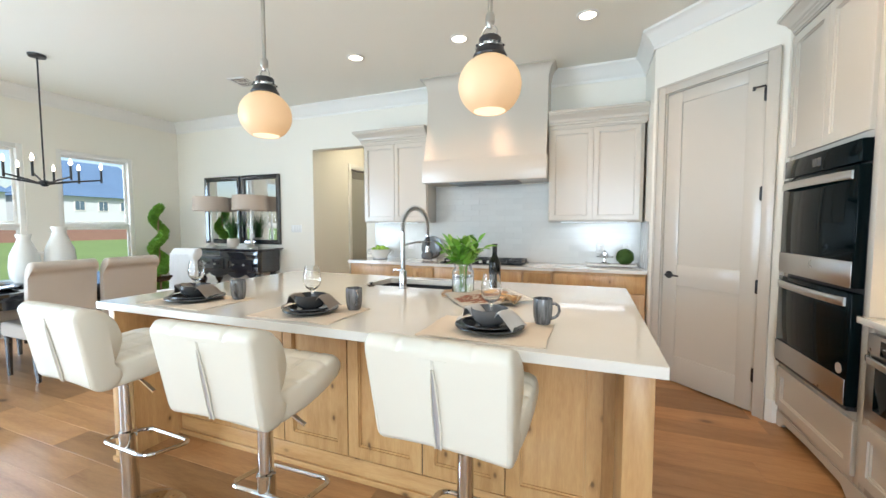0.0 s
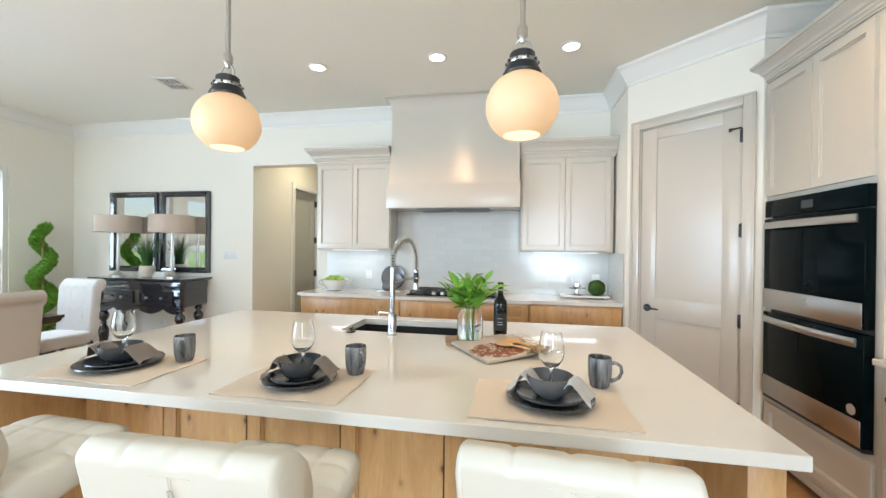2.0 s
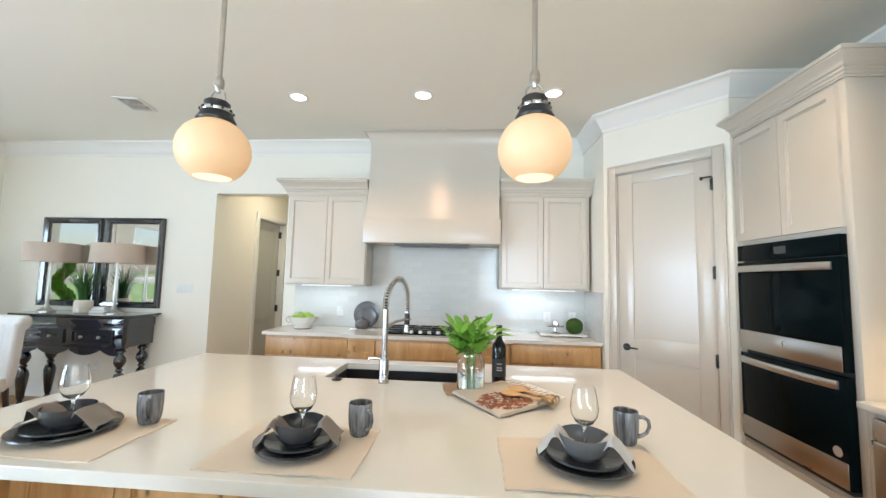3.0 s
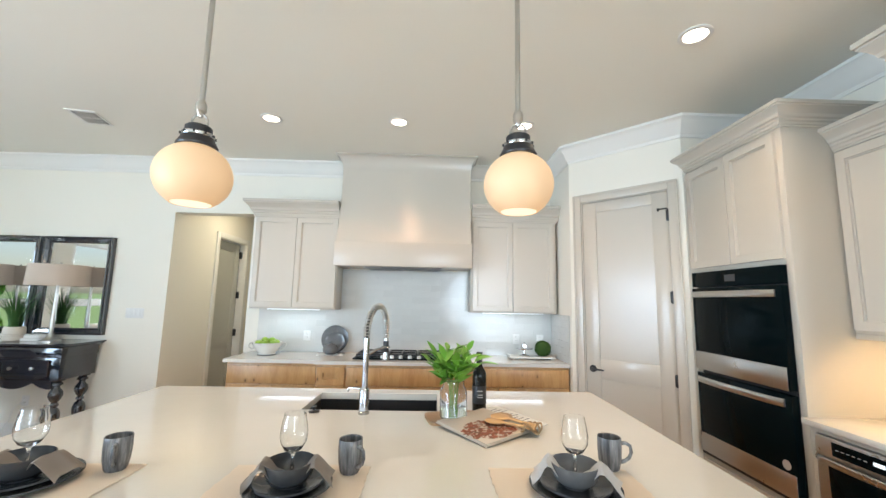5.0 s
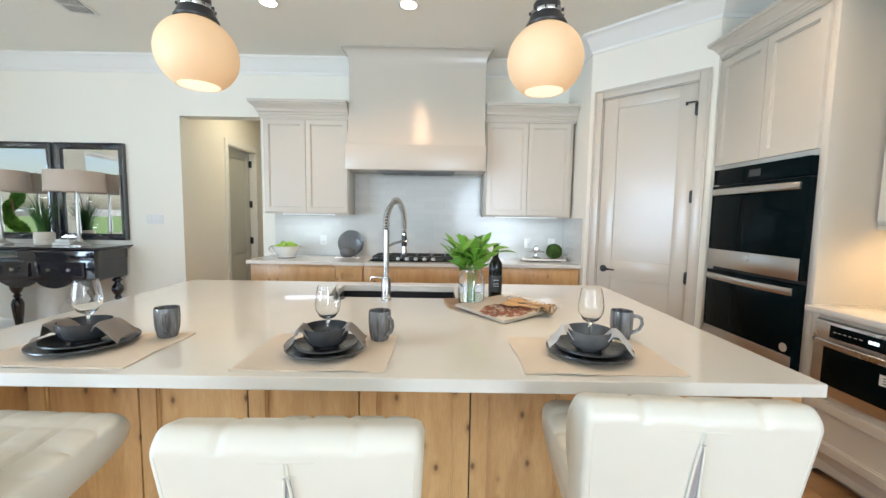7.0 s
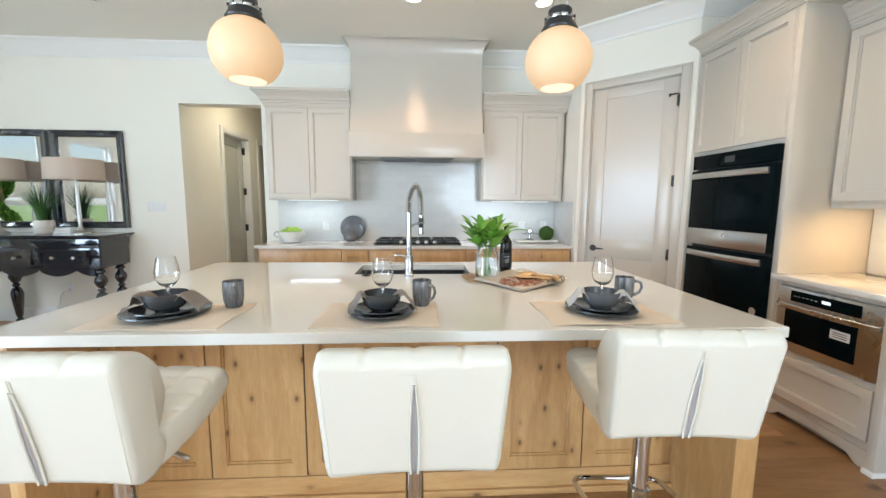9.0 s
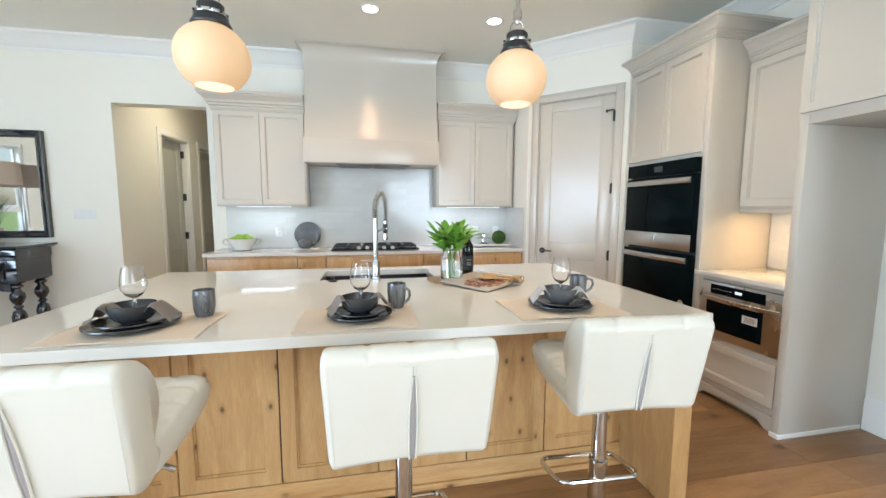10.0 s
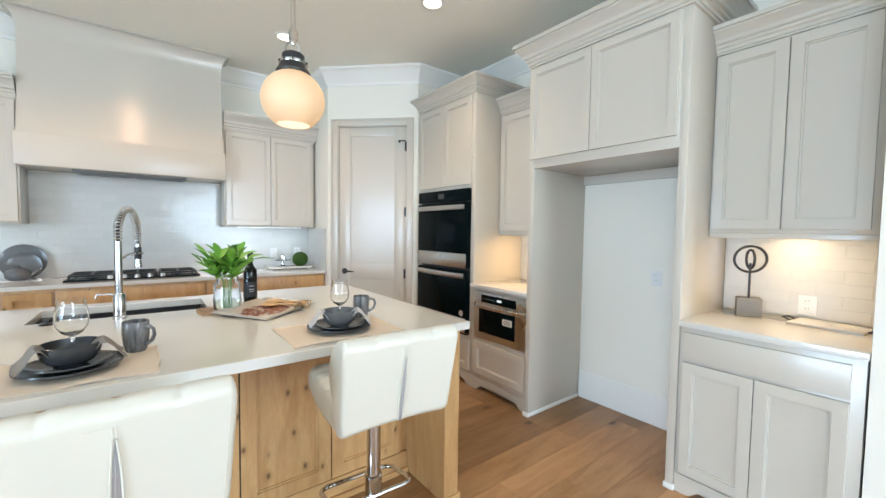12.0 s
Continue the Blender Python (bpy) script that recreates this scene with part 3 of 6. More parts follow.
# cooktop
ck = thing("gas_cooktop", "black gas cooktop with cast grates and steel knobs", "cooktop", pose(-1.60, 4.09, 0.914))
part("tray", boxes((0, 0.91, 0, 0.45, 0, 0.012), b=0.004), BLACKGLASS, ck)
for gx in (0.02, 0.315, 0.61):
    rows = [(gx, gx + 0.28, 0.075, 0.09, 0.03, 0.045), (gx, gx + 0.28, 0.415, 0.43, 0.03, 0.045), (gx, gx + 0.015, 0.09, 0.415, 0.03, 0.045), (gx + 0.265, gx + 0.28, 0.09, 0.415, 0.03, 0.045), (gx + 0.132, gx + 0.147, 0.09, 0.415, 0.031, 0.046), (gx + 0.015, gx + 0.265, 0.245, 0.26, 0.031, 0.046)]
    rows += [(gx + a, gx + a + 0.015, c, c + 0.015, 0.011, 0.03) for a in (0, 0.265) for c in (0.075, 0.415)]
    part("grate", boxes(*rows, b=0.002), BLACK, ck, "cast iron grate")
    for by in (0.17, 0.335):
        part("burner", lathe(bmesh.new(), [(0, 0.0), (0.045, 0.0), (0.045, 0.008), (0.03, 0.010), (0.03, 0.018), (0, 0.018)], 20), BLACK, ck, at=pose(gx + 0.14, by, 0.012))
for k in range(5):
    part("knob", lathe(bmesh.new(), [(0, 0), (0.021, 0), (0.019, 0.02), (0.016, 0.026), (0, 0.026)], 20), STEEL, ck, "steel control knob", at=pose(0.28 + 0.0875 * k, 0.04, 0.012))

# ---- east wall ----
EX = 1.16
EW = -90


def east(y, x=EX, z=0.0):
    return pose(x, y, z, 0, 0, EW)


def bowed_bar(bm, x0, x1, y, out, z, half):
    """Flat appliance handle that springs from the door at both ends and bows outward."""
    rings = []
    for k in range(25):
        f = k / 24
        o = out * min(1, math.sin(math.pi * f) ** 0.55 * 1.02)
        x = x0 + (x1 - x0) * f
        rings.append([bm.verts.new((x, y - o - dy, z + dz)) for dy, dz in ((0, -half), (0.006, -half), (0.010, -half * 0.7), (0.010, half * 0.7), (0.006, half), (0, half))])
    for a, c in zip(rings, rings[1:]):
        for k in range(6):
            bm.faces.new((a[k], a[(k + 1) % 6], c[(k + 1) % 6], c[k]))
    bm.faces.new(rings[0])
    bm.faces.new(rings[-1][::-1])
    return bm


def furniture_base(parent, w):
    """Flush base board shaped into a foot at each end."""
    n = 48
    lo = []
    for k in range(n + 1):
        x = w * k / n
        e = min(x, w - x)
        q = min(1, max(0, (e - 0.055) / 0.075))
        lo.append((x, 0.001 + 0.045 * q * q * (3 - 2 * q) + 0.010 * math.sin(math.pi * min(1, max(0, (e - 0.13) / max(0.05, w / 2 - 0.13)) / 2))))
    bm = bmesh.new()
    sides = [[bm.verts.new((x, y, z)) for x, z in lo] + [bm.verts.new((x, y, 0.099)) for x, z in reversed(lo)] for y in (-0.004, 0.018)]
    m = len(lo)
    for f, flip in ((sides[0], False), (sides[1], True)):
        for k in range(m - 1):
            q = (f[k], f[k + 1], f[2 * m - 2 - k], f[2 * m - 1 - k])
            bm.faces.new(q[::-1] if flip else q)
    for k in range(2 * m):
        j = (k + 1) % (2 * m)
        bm.faces.new((sides[0][k], sides[1][k], sides[1][j], sides[0][j]))
    return part("base_board", bm, CAB, parent, "painted base board cut into curved feet", smooth=40)


oven_cab = cabinet("tall greige oven cabinet with shaker doors above and a drawer below", east(3.262), 0.852, 0.605, 0, 2.545, [("door", 0.017, 0.42, 1.765, 2.515, 0.05), ("door", 0.424, 0.813, 1.765, 2.515, 0.05), ("drawer", 0.03, 0.825, 0.14, 0.405, 0.052)], toe=0.1,
    body_rows=[(0, 0.055, 0, 0.605, 0.1, 2.545), (0.81, 0.852, 0, 0.605, 0.1, 2.545), (0.055, 0.81, 0, 0.605, 0.1, 0.447), (0.055, 0.81, 0, 0.605, 1.732, 2.545), (0.055, 0.81, 0.55, 0.605, 0.447, 1.732)], crown_at=2.535, crown_scale=0.95, name="oven_cabinet")
furniture_base(oven_cab, 0.852)
ov = thing("double_wall_oven", "black glass double wall oven with steel trim and bar handles", "oven", east(3.206, EX - 0.0015, 0.448))
part("housing", boxes((0.001, 0.754, 0.002, 0.5, 0.0, 1.282)), BLACK, ov)
part("control_panel", boxes((0, 0.755, -0.040, 0.0, 1.175, 1.282), b=0.003), BLACKGLASS, ov)
part("display", boxes((0.33, 0.42, -0.0415, -0.040, 1.205, 1.25)), surface("dim_display", (0.05, 0.055, 0.06), 0.15, bump=0.0), ov, "unlit grey display")
for z0, z1 in ((0.585, 1.165), (0.02, 0.56)):
    d = part("oven_door", boxes((0, 0.755, -0.044, 0.0, z0, z1), b=0.004), BLACKGLASS, ov)
    part("trim", boxes((0.0, 0.744, -0.0475, -0.044, z0, z0 + 0.125), b=0.0012), STEEL, d, "stainless steel lower trim")
    zc = z1 - 0.045
    bm = bmesh.new()
    bowed_bar(bm, 0.015, 0.715, -0.0445, 0.026, zc, 0.021)
    part("handle", bm, STEEL, d, "stainless steel bar handle")
part("vent_strip", boxes((0.0, 0.755, -0.040, 0.0, 0.0, 0.016)), BLACK, ov)
part("badge", lathe(bmesh.new(), [(0, 0), (0.026, 0), (0.026, 0.002), (0, 0.002)], 24), surface("sticker", (0.42, 0.36, 0.32), 0.6), ov, "round sticker", at=pose(0.69, -0.0445, 0.185, 90))

mw_cab = cabinet("greige base cabinet housing a drawer microwave", east(2.409), 0.618, 0.605, 0, 0.882, [("drawer", 0.03, 0.60, 0.15, 0.42, 0.05)], toe=0.1,
    body_rows=[(0, 0.04, 0, 0.605, 0.1, 0.882), (0.598, 0.618, 0, 0.605, 0.1, 0.882), (0.04, 0.598, 0, 0.605, 0.1, 0.46), (0.04, 0.598, 0, 0.605, 0.852, 0.882), (0.04, 0.598, 0.5, 0.605, 0.46, 0.852)], name="microwave_cabinet")
furniture_base(mw_cab, 0.618)
mw = thing("drawer_microwave", "stainless steel drawer microwave with a black window", "microwave", east(2.366, EX - 0.0015, 0.462))
part("front", boxes((0, 0.565, -0.02, 0.0, 0, 0.388), (0.002, 0.563, 0.001, 0.45, 0.002, 0.386), b=0.003), STEEL, mw)
part("control_panel", boxes((0.085, 0.468, -0.0225, -0.02, 0.306, 0.372), b=0.001), BLACKGLASS, mw)
part("readout", boxes((0.27, 0.315, -0.0238, -0.0225, 0.334, 0.350)), glow("readout", (0.75, 0.85, 0.9), 1.0), mw, "lit clock readout")
for k in range(6):
    part("key_legend", boxes((0.105 + 0.025 * k, 0.118 + 0.025 * k, -0.0236, -0.0225, 0.338, 0.342)), surface("legend", (0.35, 0.36, 0.37), 0.5), mw)
part("window", boxes((0.06, 0.46, -0.0225, -0.02, 0.055, 0.255), b=0.001), BLACKGLASS, mw)
bm = bmesh.new()
bowed_bar(bm, 0.006, 0.559, -0.0205, 0.030, 0.276, 0.015)
part("handle", bm, STEEL, mw)
part("sticker", boxes((0.33, 0.43, -0.0236, -0.0225, 0.16, 0.21)), surface("paper_label", (0.7, 0.71, 0.72), 0.7), mw, "white paper sticker with printed bars")
for k in range(3):
    part("print_bar", boxes((0.345, 0.415, -0.0242, -0.0236, 0.17 + 0.012 * k, 0.174 + 0.012 * k)), GAP, mw)
solid("niche_worktop", boxes((1.115, 1.755, 1.793, 2.408, 0.884, 0.914), b=0.003), QUARTZ, "white quartz worktop over the microwave", "worktop")
niche_cab = cabinet("narrow greige shaker wall cabinet with a stepped crown", east(2.409, 1.47), 0.618, 0.295, 1.355, 2.40, [("door", 0.012, 0.607, 1.372, 2.375, 0.05)], crown_at=2.385, ends=(False, False))
part("light_rail", boxes((0.0, 0.618, -0.002, 0.018, 1.325, 1.3545), b=0.002), CAB, niche_cab)

fr = cabinet("tall greige refrigerator surround with doors over an empty bay", east(1.79, 1.125), 1.025, 0.64, 0, 2.545, [("door", 0.005, 0.475, 1.872, 2.50, 0.046), ("door", 0.479, 0.975, 1.872, 2.50, 0.046)],
    body_rows=[(0, 0.042, 0, 0.64, 0.0, 2.545), (0.985, 1.025, 0, 0.64, 0.0, 2.545), (0.042, 0.985, 0, 0.64, 1.81, 2.545)], crown_at=2.515, crown_scale=1.15, name="refrigerator_surround")
for x0, x1 in ((-0.006, 0.048), (0.979, 1.031)):
    part("shoe", boxes((x0, x1, -0.01, 0.62, 0.0005, 0.028), b=0.003), TRIM, fr)
part("back_cleat", boxes((0.043, 0.984, 0.615, 0.639, 1.74, 1.809)), CAB, fr)

rb = cabinet("greige base cabinet with one drawer over two shaker doors", east(0.762, 1.135), 0.66, 0.63, 0, 0.882, [("drawer", 0.02, 0.62, 0.715, 0.855, 0), ("door", 0.02, 0.315, 0.115, 0.70, 0.048), ("door", 0.319, 0.62, 0.115, 0.70, 0.048)], toe=0.1, name="base_cabinet")
furniture_base(rb, 0.66)
solid("coffee_worktop", boxes((1.108, 1.755, 0.097, 0.764, 0.884, 0.914), b=0.003), QUARTZ, "white quartz worktop beside the refrigerator bay", "worktop")
coffee_cab = cabinet("greige shaker wall cabinet with two doors and a stepped crown", east(0.764, 1.47), 0.66, 0.295, 1.37, 2.36, [("door", 0.012, 0.312, 1.392, 2.335, 0.05), ("door", 0.318, 0.62, 1.392, 2.335, 0.05)], crown_at=2.345, ends=(False, True))
part("light_rail", boxes((0.0, 0.66, -0.002, 0.018, 1.342, 1.3695), b=0.002), CAB, coffee_cab)

# ---- island ----
isl = thing("kitchen_island", "large knotty alder kitchen island with shaker panels", "kitchen island", pose(-2.55, 1.358, 0))
part("body", boxes((0.085, 2.627, 0.402, 1.50, 0.0, 0.69), (0.085, 2.627, 0.402, 0.95, 0.69, 0.873), (0.085, 1.0, 0.95, 1.50, 0.69, 0.873), (1.78, 2.627, 0.95, 1.50, 0.69, 0.873), (1.0, 1.78, 1.46, 1.50, 0.69, 0.873)), ALDER, isl)
for x0, x1 in ((0.035, 0.085), (2.627, 2.715)):
    part("end_panel", boxes((x0, x1, 0.04, 1.51, 0.0, 0.873), b=0.003), ALDER, isl)
    part("shoe", boxes((x0 - 0.012 if x0 < 1 else x1, x0 if x0 < 1 else x1 + 0.012, 0.03, 1.51, 0.0005, 0.03), (x0, x1, 0.028, 0.04, 0.0005, 0.03), b=0.003), ALDER_X, isl)
part("plinth", boxes((0.086, 2.626, 0.382, 0.402, 0.0, 0.115), (0.086, 2.626, 0.366, 0.382, 0.0005, 0.03), b=0.002), ALDER_X, isl)
edges = [0.09, 0.515, 0.93, 1.355, 1.78, 2.185, 2.585]
for a, c in zip(edges, edges[1:]):
    part("panel_door", shaker(bmesh.new(), a + 0.003, c - 0.003, 0.12, 0.868, 0.062, 0.02, 0.402), ALDER, isl)
bm = bmesh.new()
gx, gy = (-2.55, -1.515, -0.81, 0.195), (1.358, 2.42, 2.79, 2.90)
vs = {(i, j, k): bm.verts.new((x, y, z)) for i, x in enumerate(gx) for j, y in enumerate(gy) for k, z in enumerate((0.875, 0.914))}
for i in range(3):
    for j in range(3):
        if (i, j) != (1, 1):
            for k in (0, 1):
                bm.faces.new([vs[p] for p in ((i, j, k), (i + 1, j, k), (i + 1, j + 1, k), (i, j + 1, k))])
rim = [(i, 0) for i in range(3)] + [(3, j) for j in range(3)] + [(i, 3) for i in (3, 2, 1)] + [(0, j) for j in (3, 2, 1)]
for loop in (rim, [(1, 1), (2, 1), (2, 2), (1, 2)]):
    for p, q in zip(loop, loop[1:] + loop[:1]):
        bm.faces.new([vs[r] for r in ((*p, 0), (*q, 0), (*q, 1), (*p, 1))])
bmesh.ops.recalc_face_normals(bm, faces=bm.faces)
bmesh.ops.bevel(bm, geom=[e for e in bm.edges if e.calc_face_angle(0) > 1], offset=0.003, segments=2, affect="EDGES", profile=0.5)
# two panel seams get dark strips in place of the shade inside them
for x in (0.93, 1.78):
    part("gap_shade_strip", boxes((x - 0.003, x + 0.003, 0.386, 0.4015, 0.12, 0.868)), GAP, isl)
solid("island_worktop", bm, QUARTZ, "warm white quartz island top with a sink cut-out", "worktop", smooth=None)
sink = solid("kitchen_sink", boxes((-1.525, -0.80, 2.41, 2.80, 0.695, 0.71), (-1.525, -1.515, 2.41, 2.80, 0.71, 0.874), (-0.81, -0.80, 2.41, 2.80, 0.71, 0.874), (-1.515, -0.81, 2.41, 2.42, 0.71, 0.874), (-1.515, -0.81, 2.79, 2.80, 0.71, 0.874)), BLACK, "black composite undermount sink under the island top", "sink")


# ---- ceiling fixtures ----
# the last one, in the hall, is an added unseen fixture that brightens it
LIGHTS = ((-2.266, 3.475), (-1.175, 3.475), (-0.094, 3.475), (0.60, 2.28), (-3.15, 5.5))
for x, y in LIGHTS:
    dl = thing("recessed_light", "round white recessed downlight, lit, in the ceiling", "recessed light", pose(x, y, H), "recessed lights in the ceiling")
    part("trim_ring", lathe(bmesh.new(), [(0.062, -0.001), (0.086, -0.001), (0.088, -0.006), (0.080, -0.010), (0.064, -0.008), (0.062, -0.001)], 32), TRIM, dl)
    part("lens", lathe(bmesh.new(), [(0, -0.004), (0.0625, -0.004), (0.0625, -0.002), (0, -0.002)], 32), LAMPFACE, dl, "glowing warm lens")
    if y > 5:
        # wide fill for the hall walls, from the added fixture
        spot("hall_fill_light", (x, y, H - 0.02), (x, y, 0), 46, (1.0, 0.88, 0.64), 165, 1.0, 0.06)
    else:
        spot("downlight", (x, y, H - 0.02), (x, y, 0), 46 if y < 3 else 27, (1.0, 0.74, 0.50) if y < 3 else (1.0, 0.60, 0.34), 125, 0.9, 0.05)

vent = thing("ceiling_vent", "white louvred air register in the ceiling", "air vent", pose(-3.87, 3.565, H, 0, 0, 12))
part("frame", boxes((-0.11, -0.09, -0.14, 0.14, -0.008, 0), (0.09, 0.11, -0.14, 0.14, -0.008, 0), (-0.09, 0.09, -0.14, -0.12, -0.008, 0), (-0.09, 0.09, 0.12, 0.14, -0.008, 0), (-0.09, 0.09, -0.006, 0.006, -0.008, 0)), TRIM, vent)
# flat dark sheet standing for the shade behind the slats
part("vent_shade_sheet", boxes((-0.09, 0.09, -0.12, 0.12, -0.003, -0.001)), GAP, vent)
for k in range(9):
    part("slat", boxes((-0.004, 0.010, -0.12, 0.12, -0.009, -0.006)), TRIM, vent, at=pose(-0.08 + 0.019 * k, 0, 0, 0, 18, 0))


def pendant(x, y):
    p = thing("pendant_lamp", "lit opal glass globe pendant with black and chrome cap", "pendant light", pose(x, y, 1.985), "pendants over the island")
    R = 0.1435
    prof = []
    for k in range(25):
        a = math.radians(-58 + k * (58 + 62) / 24)
        prof.append((R * 1.03 * math.cos(a), R * 0.98 * math.sin(a)))
    inner = [(r * 0.965, z * 0.965 + 0.001) for r, z in reversed(prof)]
    part("globe", lathe(bmesh.new(), prof + inner + [prof[0]], 40), GLOBE, p, "glowing warm opal glass", smooth=60)
    part("diffuser", lathe(bmesh.new(), [(0, -0.118), (0.074, -0.118), (0.074, -0.115), (0, -0.115)], 32), glow("lit_diffuser", (1.0, 0.85, 0.66), 0.62), p)
    part("cap", lathe(bmesh.new(), [(0.0, 0.127), (0.078, 0.124), (0.080, 0.132), (0.066, 0.158), (0.064, 0.168), (0, 0.168)], 32), BLACK, p, "black fitter cap")
    bm = lathe(bmesh.new(), [(0, 0.168), (0.062, 0.168), (0.064, 0.172), (0.064, 0.182), (0.06, 0.186), (0, 0.186)], 32)
    part("ring", bm, SATIN, p, "chrome ring")
    for k in range(10):
        a = k * math.pi / 5
        part("screw", boxes((-0.004, 0.004, -0.003, 0.003, -0.005, 0.005)), BLACK, p, at=pose(0.065 * math.cos(a), 0.065 * math.sin(a), 0.177, 0, 0, math.degrees(a)))
    part("socket_cover", lathe(bmesh.new(), [(0, 0.186), (0.052, 0.186), (0.052, 0.214), (0.046, 0.220), (0, 0.220)], 32), BLACK, p)
    pts = [(0.034 * math.cos(math.radians(a)), 0, 0.238 + 0.038 * math.sin(math.radians(a))) for a in range(0, 181, 15)]
    part("loop", tube(bmesh.new(), [(0.034, 0, 0.214)] + pts + [(-0.034, 0, 0.214)], 0.0045, 8), NICKEL, p, "nickel hanging loop")
    part("coupling", lathe(bmesh.new(), [(0, 0.262), (0.009, 0.262), (0.012, 0.275), (0.022, 0.288), (0.022, 0.312), (0.022, 0.318), (0.014, 0.335), (0, 0.335)], 20), NICKEL, p)
    part("rod", lathe(bmesh.new(), [(0, 0.335), (0.0112, 0.335), (0.0112, H - 1.985 - 0.02), (0, H - 1.985 - 0.02)], 14), NICKEL, p)
    part("canopy", lathe(bmesh.new(), [(0, H - 1.985 - 0.025), (0.05, H - 1.985 - 0.022), (0.06, H - 1.985 - 0.001), (0, H - 1.985 - 0.001)], 28), NICKEL, p)
    spot("pendant_light", (x, y, 1.858), (x, y, 0), 9, WARM, 150, 0.6, 0.06)


pendant(-1.864, 1.908)
pendant(-0.491, 1.908)

# lamp strips under the wall cabinets
for x0, x1, y0, y1, z, cool in ((-2.55, -2.02, 4.36, 4.40, 1.366, True), (-0.33, 0.30, 4.36, 4.40, 1.366, True)):
    solid("under_cabinet_light", boxes((x0, x1, y0, y1, z - 0.004, z), b=0.001), COOLSTRIP, "thin lit cool-white strip light under the cabinet", "strip light")
    area("strip_light_cool", ((x0 + x1) / 2, 4.40, z - 0.02), ((x0 + x1) / 2, 4.44, 0.9), x1 - x0, 0.05, 0.8, (0.74, 0.87, 1.0))
for y0, y1, z, pw in ((1.86, 2.36, 1.353, 3.2), (0.16, 0.70, 1.368, 2.2)):
    solid("under_cabinet_light", boxes((1.50, 1.53, y0, y1, z - 0.012, z), b=0.003), WARMSTRIP, "thin lit warm strip light under the cabinet", "strip light")
    area("strip_light_warm", (1.54, (y0 + y1) / 2, z - 0.02), (1.60, (y0 + y1) / 2, 0.9), 0.05, y1 - y0, pw, (1.0, 0.66, 0.33))


# ---- bar stools ----
def densified(prof, step=0.012):
    out = []
    for p, q in zip(prof, prof[1:] + prof[:1]):
        n = max(1, int(math.hypot(q[0] - p[0], q[1] - p[1]) / step))
        out += [(p[0] + (q[0] - p[0]) * k / n, p[1] + (q[1] - p[1]) * k / n) for k in range(n)]
    return out


def cushion(bm, prof, half, stations=45, grooves=(), depth=0.006, soft=0.035, cross=(), smooth_rear=False, pinch=0.30, arch=0.0):
    """Padded body: a closed side profile (y, z) carried across x, rounded at both ends, with stitched grooves."""
    cy, cz = sum(p[0] for p in prof) / len(prof), sum(p[1] for p in prof) / len(prof)
    top, low = max(p[1] for p in prof), min(p[1] for p in prof)
    rings = []
    for i in range(stations):
        s = -1 + 2 * i / (stations - 1)
        s = math.copysign(abs(s) ** 0.8, s)
        ring = []
        for y, z in prof:
            hw = half(z) if callable(half) else half
            x = s * hw
            edge = max(0.0, (abs(x) - (hw - soft)) / soft)
            k = 1 - pinch * (1 - math.sqrt(max(0.0, 1 - edge * edge)))
            g = 0 if smooth_rear and y < cy and z < top - 0.03 else max((math.exp(-((x / hw - q) / 0.035) ** 2) for q in grooves), default=0)
            d = math.hypot(y - cy, z - cz) or 1
            if cross and z > cz:
                g = max(g, max(math.exp(-((y - q) / 0.008) ** 2) for q in cross))
            k2 = k - depth * g / d
            rise = arch * (1 - s * s) * max(0.0, 1 - (z - low) / 0.06)
            ring.append(bm.verts.new((x, cy + (y - cy) * k2, cz + (z - cz) * k2 + rise)))
        rings.append(ring)
    n = len(prof)
    for a, c in zip(rings, rings[1:]):
        for k in range(n):
            bm.faces.new((a[k], a[(k + 1) % n], c[(k + 1) % n], c[k]))
    bm.faces.new(rings[0][::-1])
    bm.faces.new(rings[-1])
    return bm


def rounded(poly, r=0.02, seg=4):
    """Rounds the corners of a closed 2D outline."""
    out = []
    n = len(poly)
    for i, p in enumerate(poly):
        p, a, c = Vector(p), Vector(poly[i - 1]), Vector(poly[(i + 1) % n])
        da, dc = a - p, c - p
        ra = min(r, da.length * 0.45, dc.length * 0.45)
        s, e = p + da.normalized() * ra, p + dc.normalized() * ra
        for k in range(seg + 1):
            t = k / seg
            q = s * (1 - t) ** 2 + p * 2 * t * (1 - t) + e * t * t
            out.append((q.x, q.y))
    return out


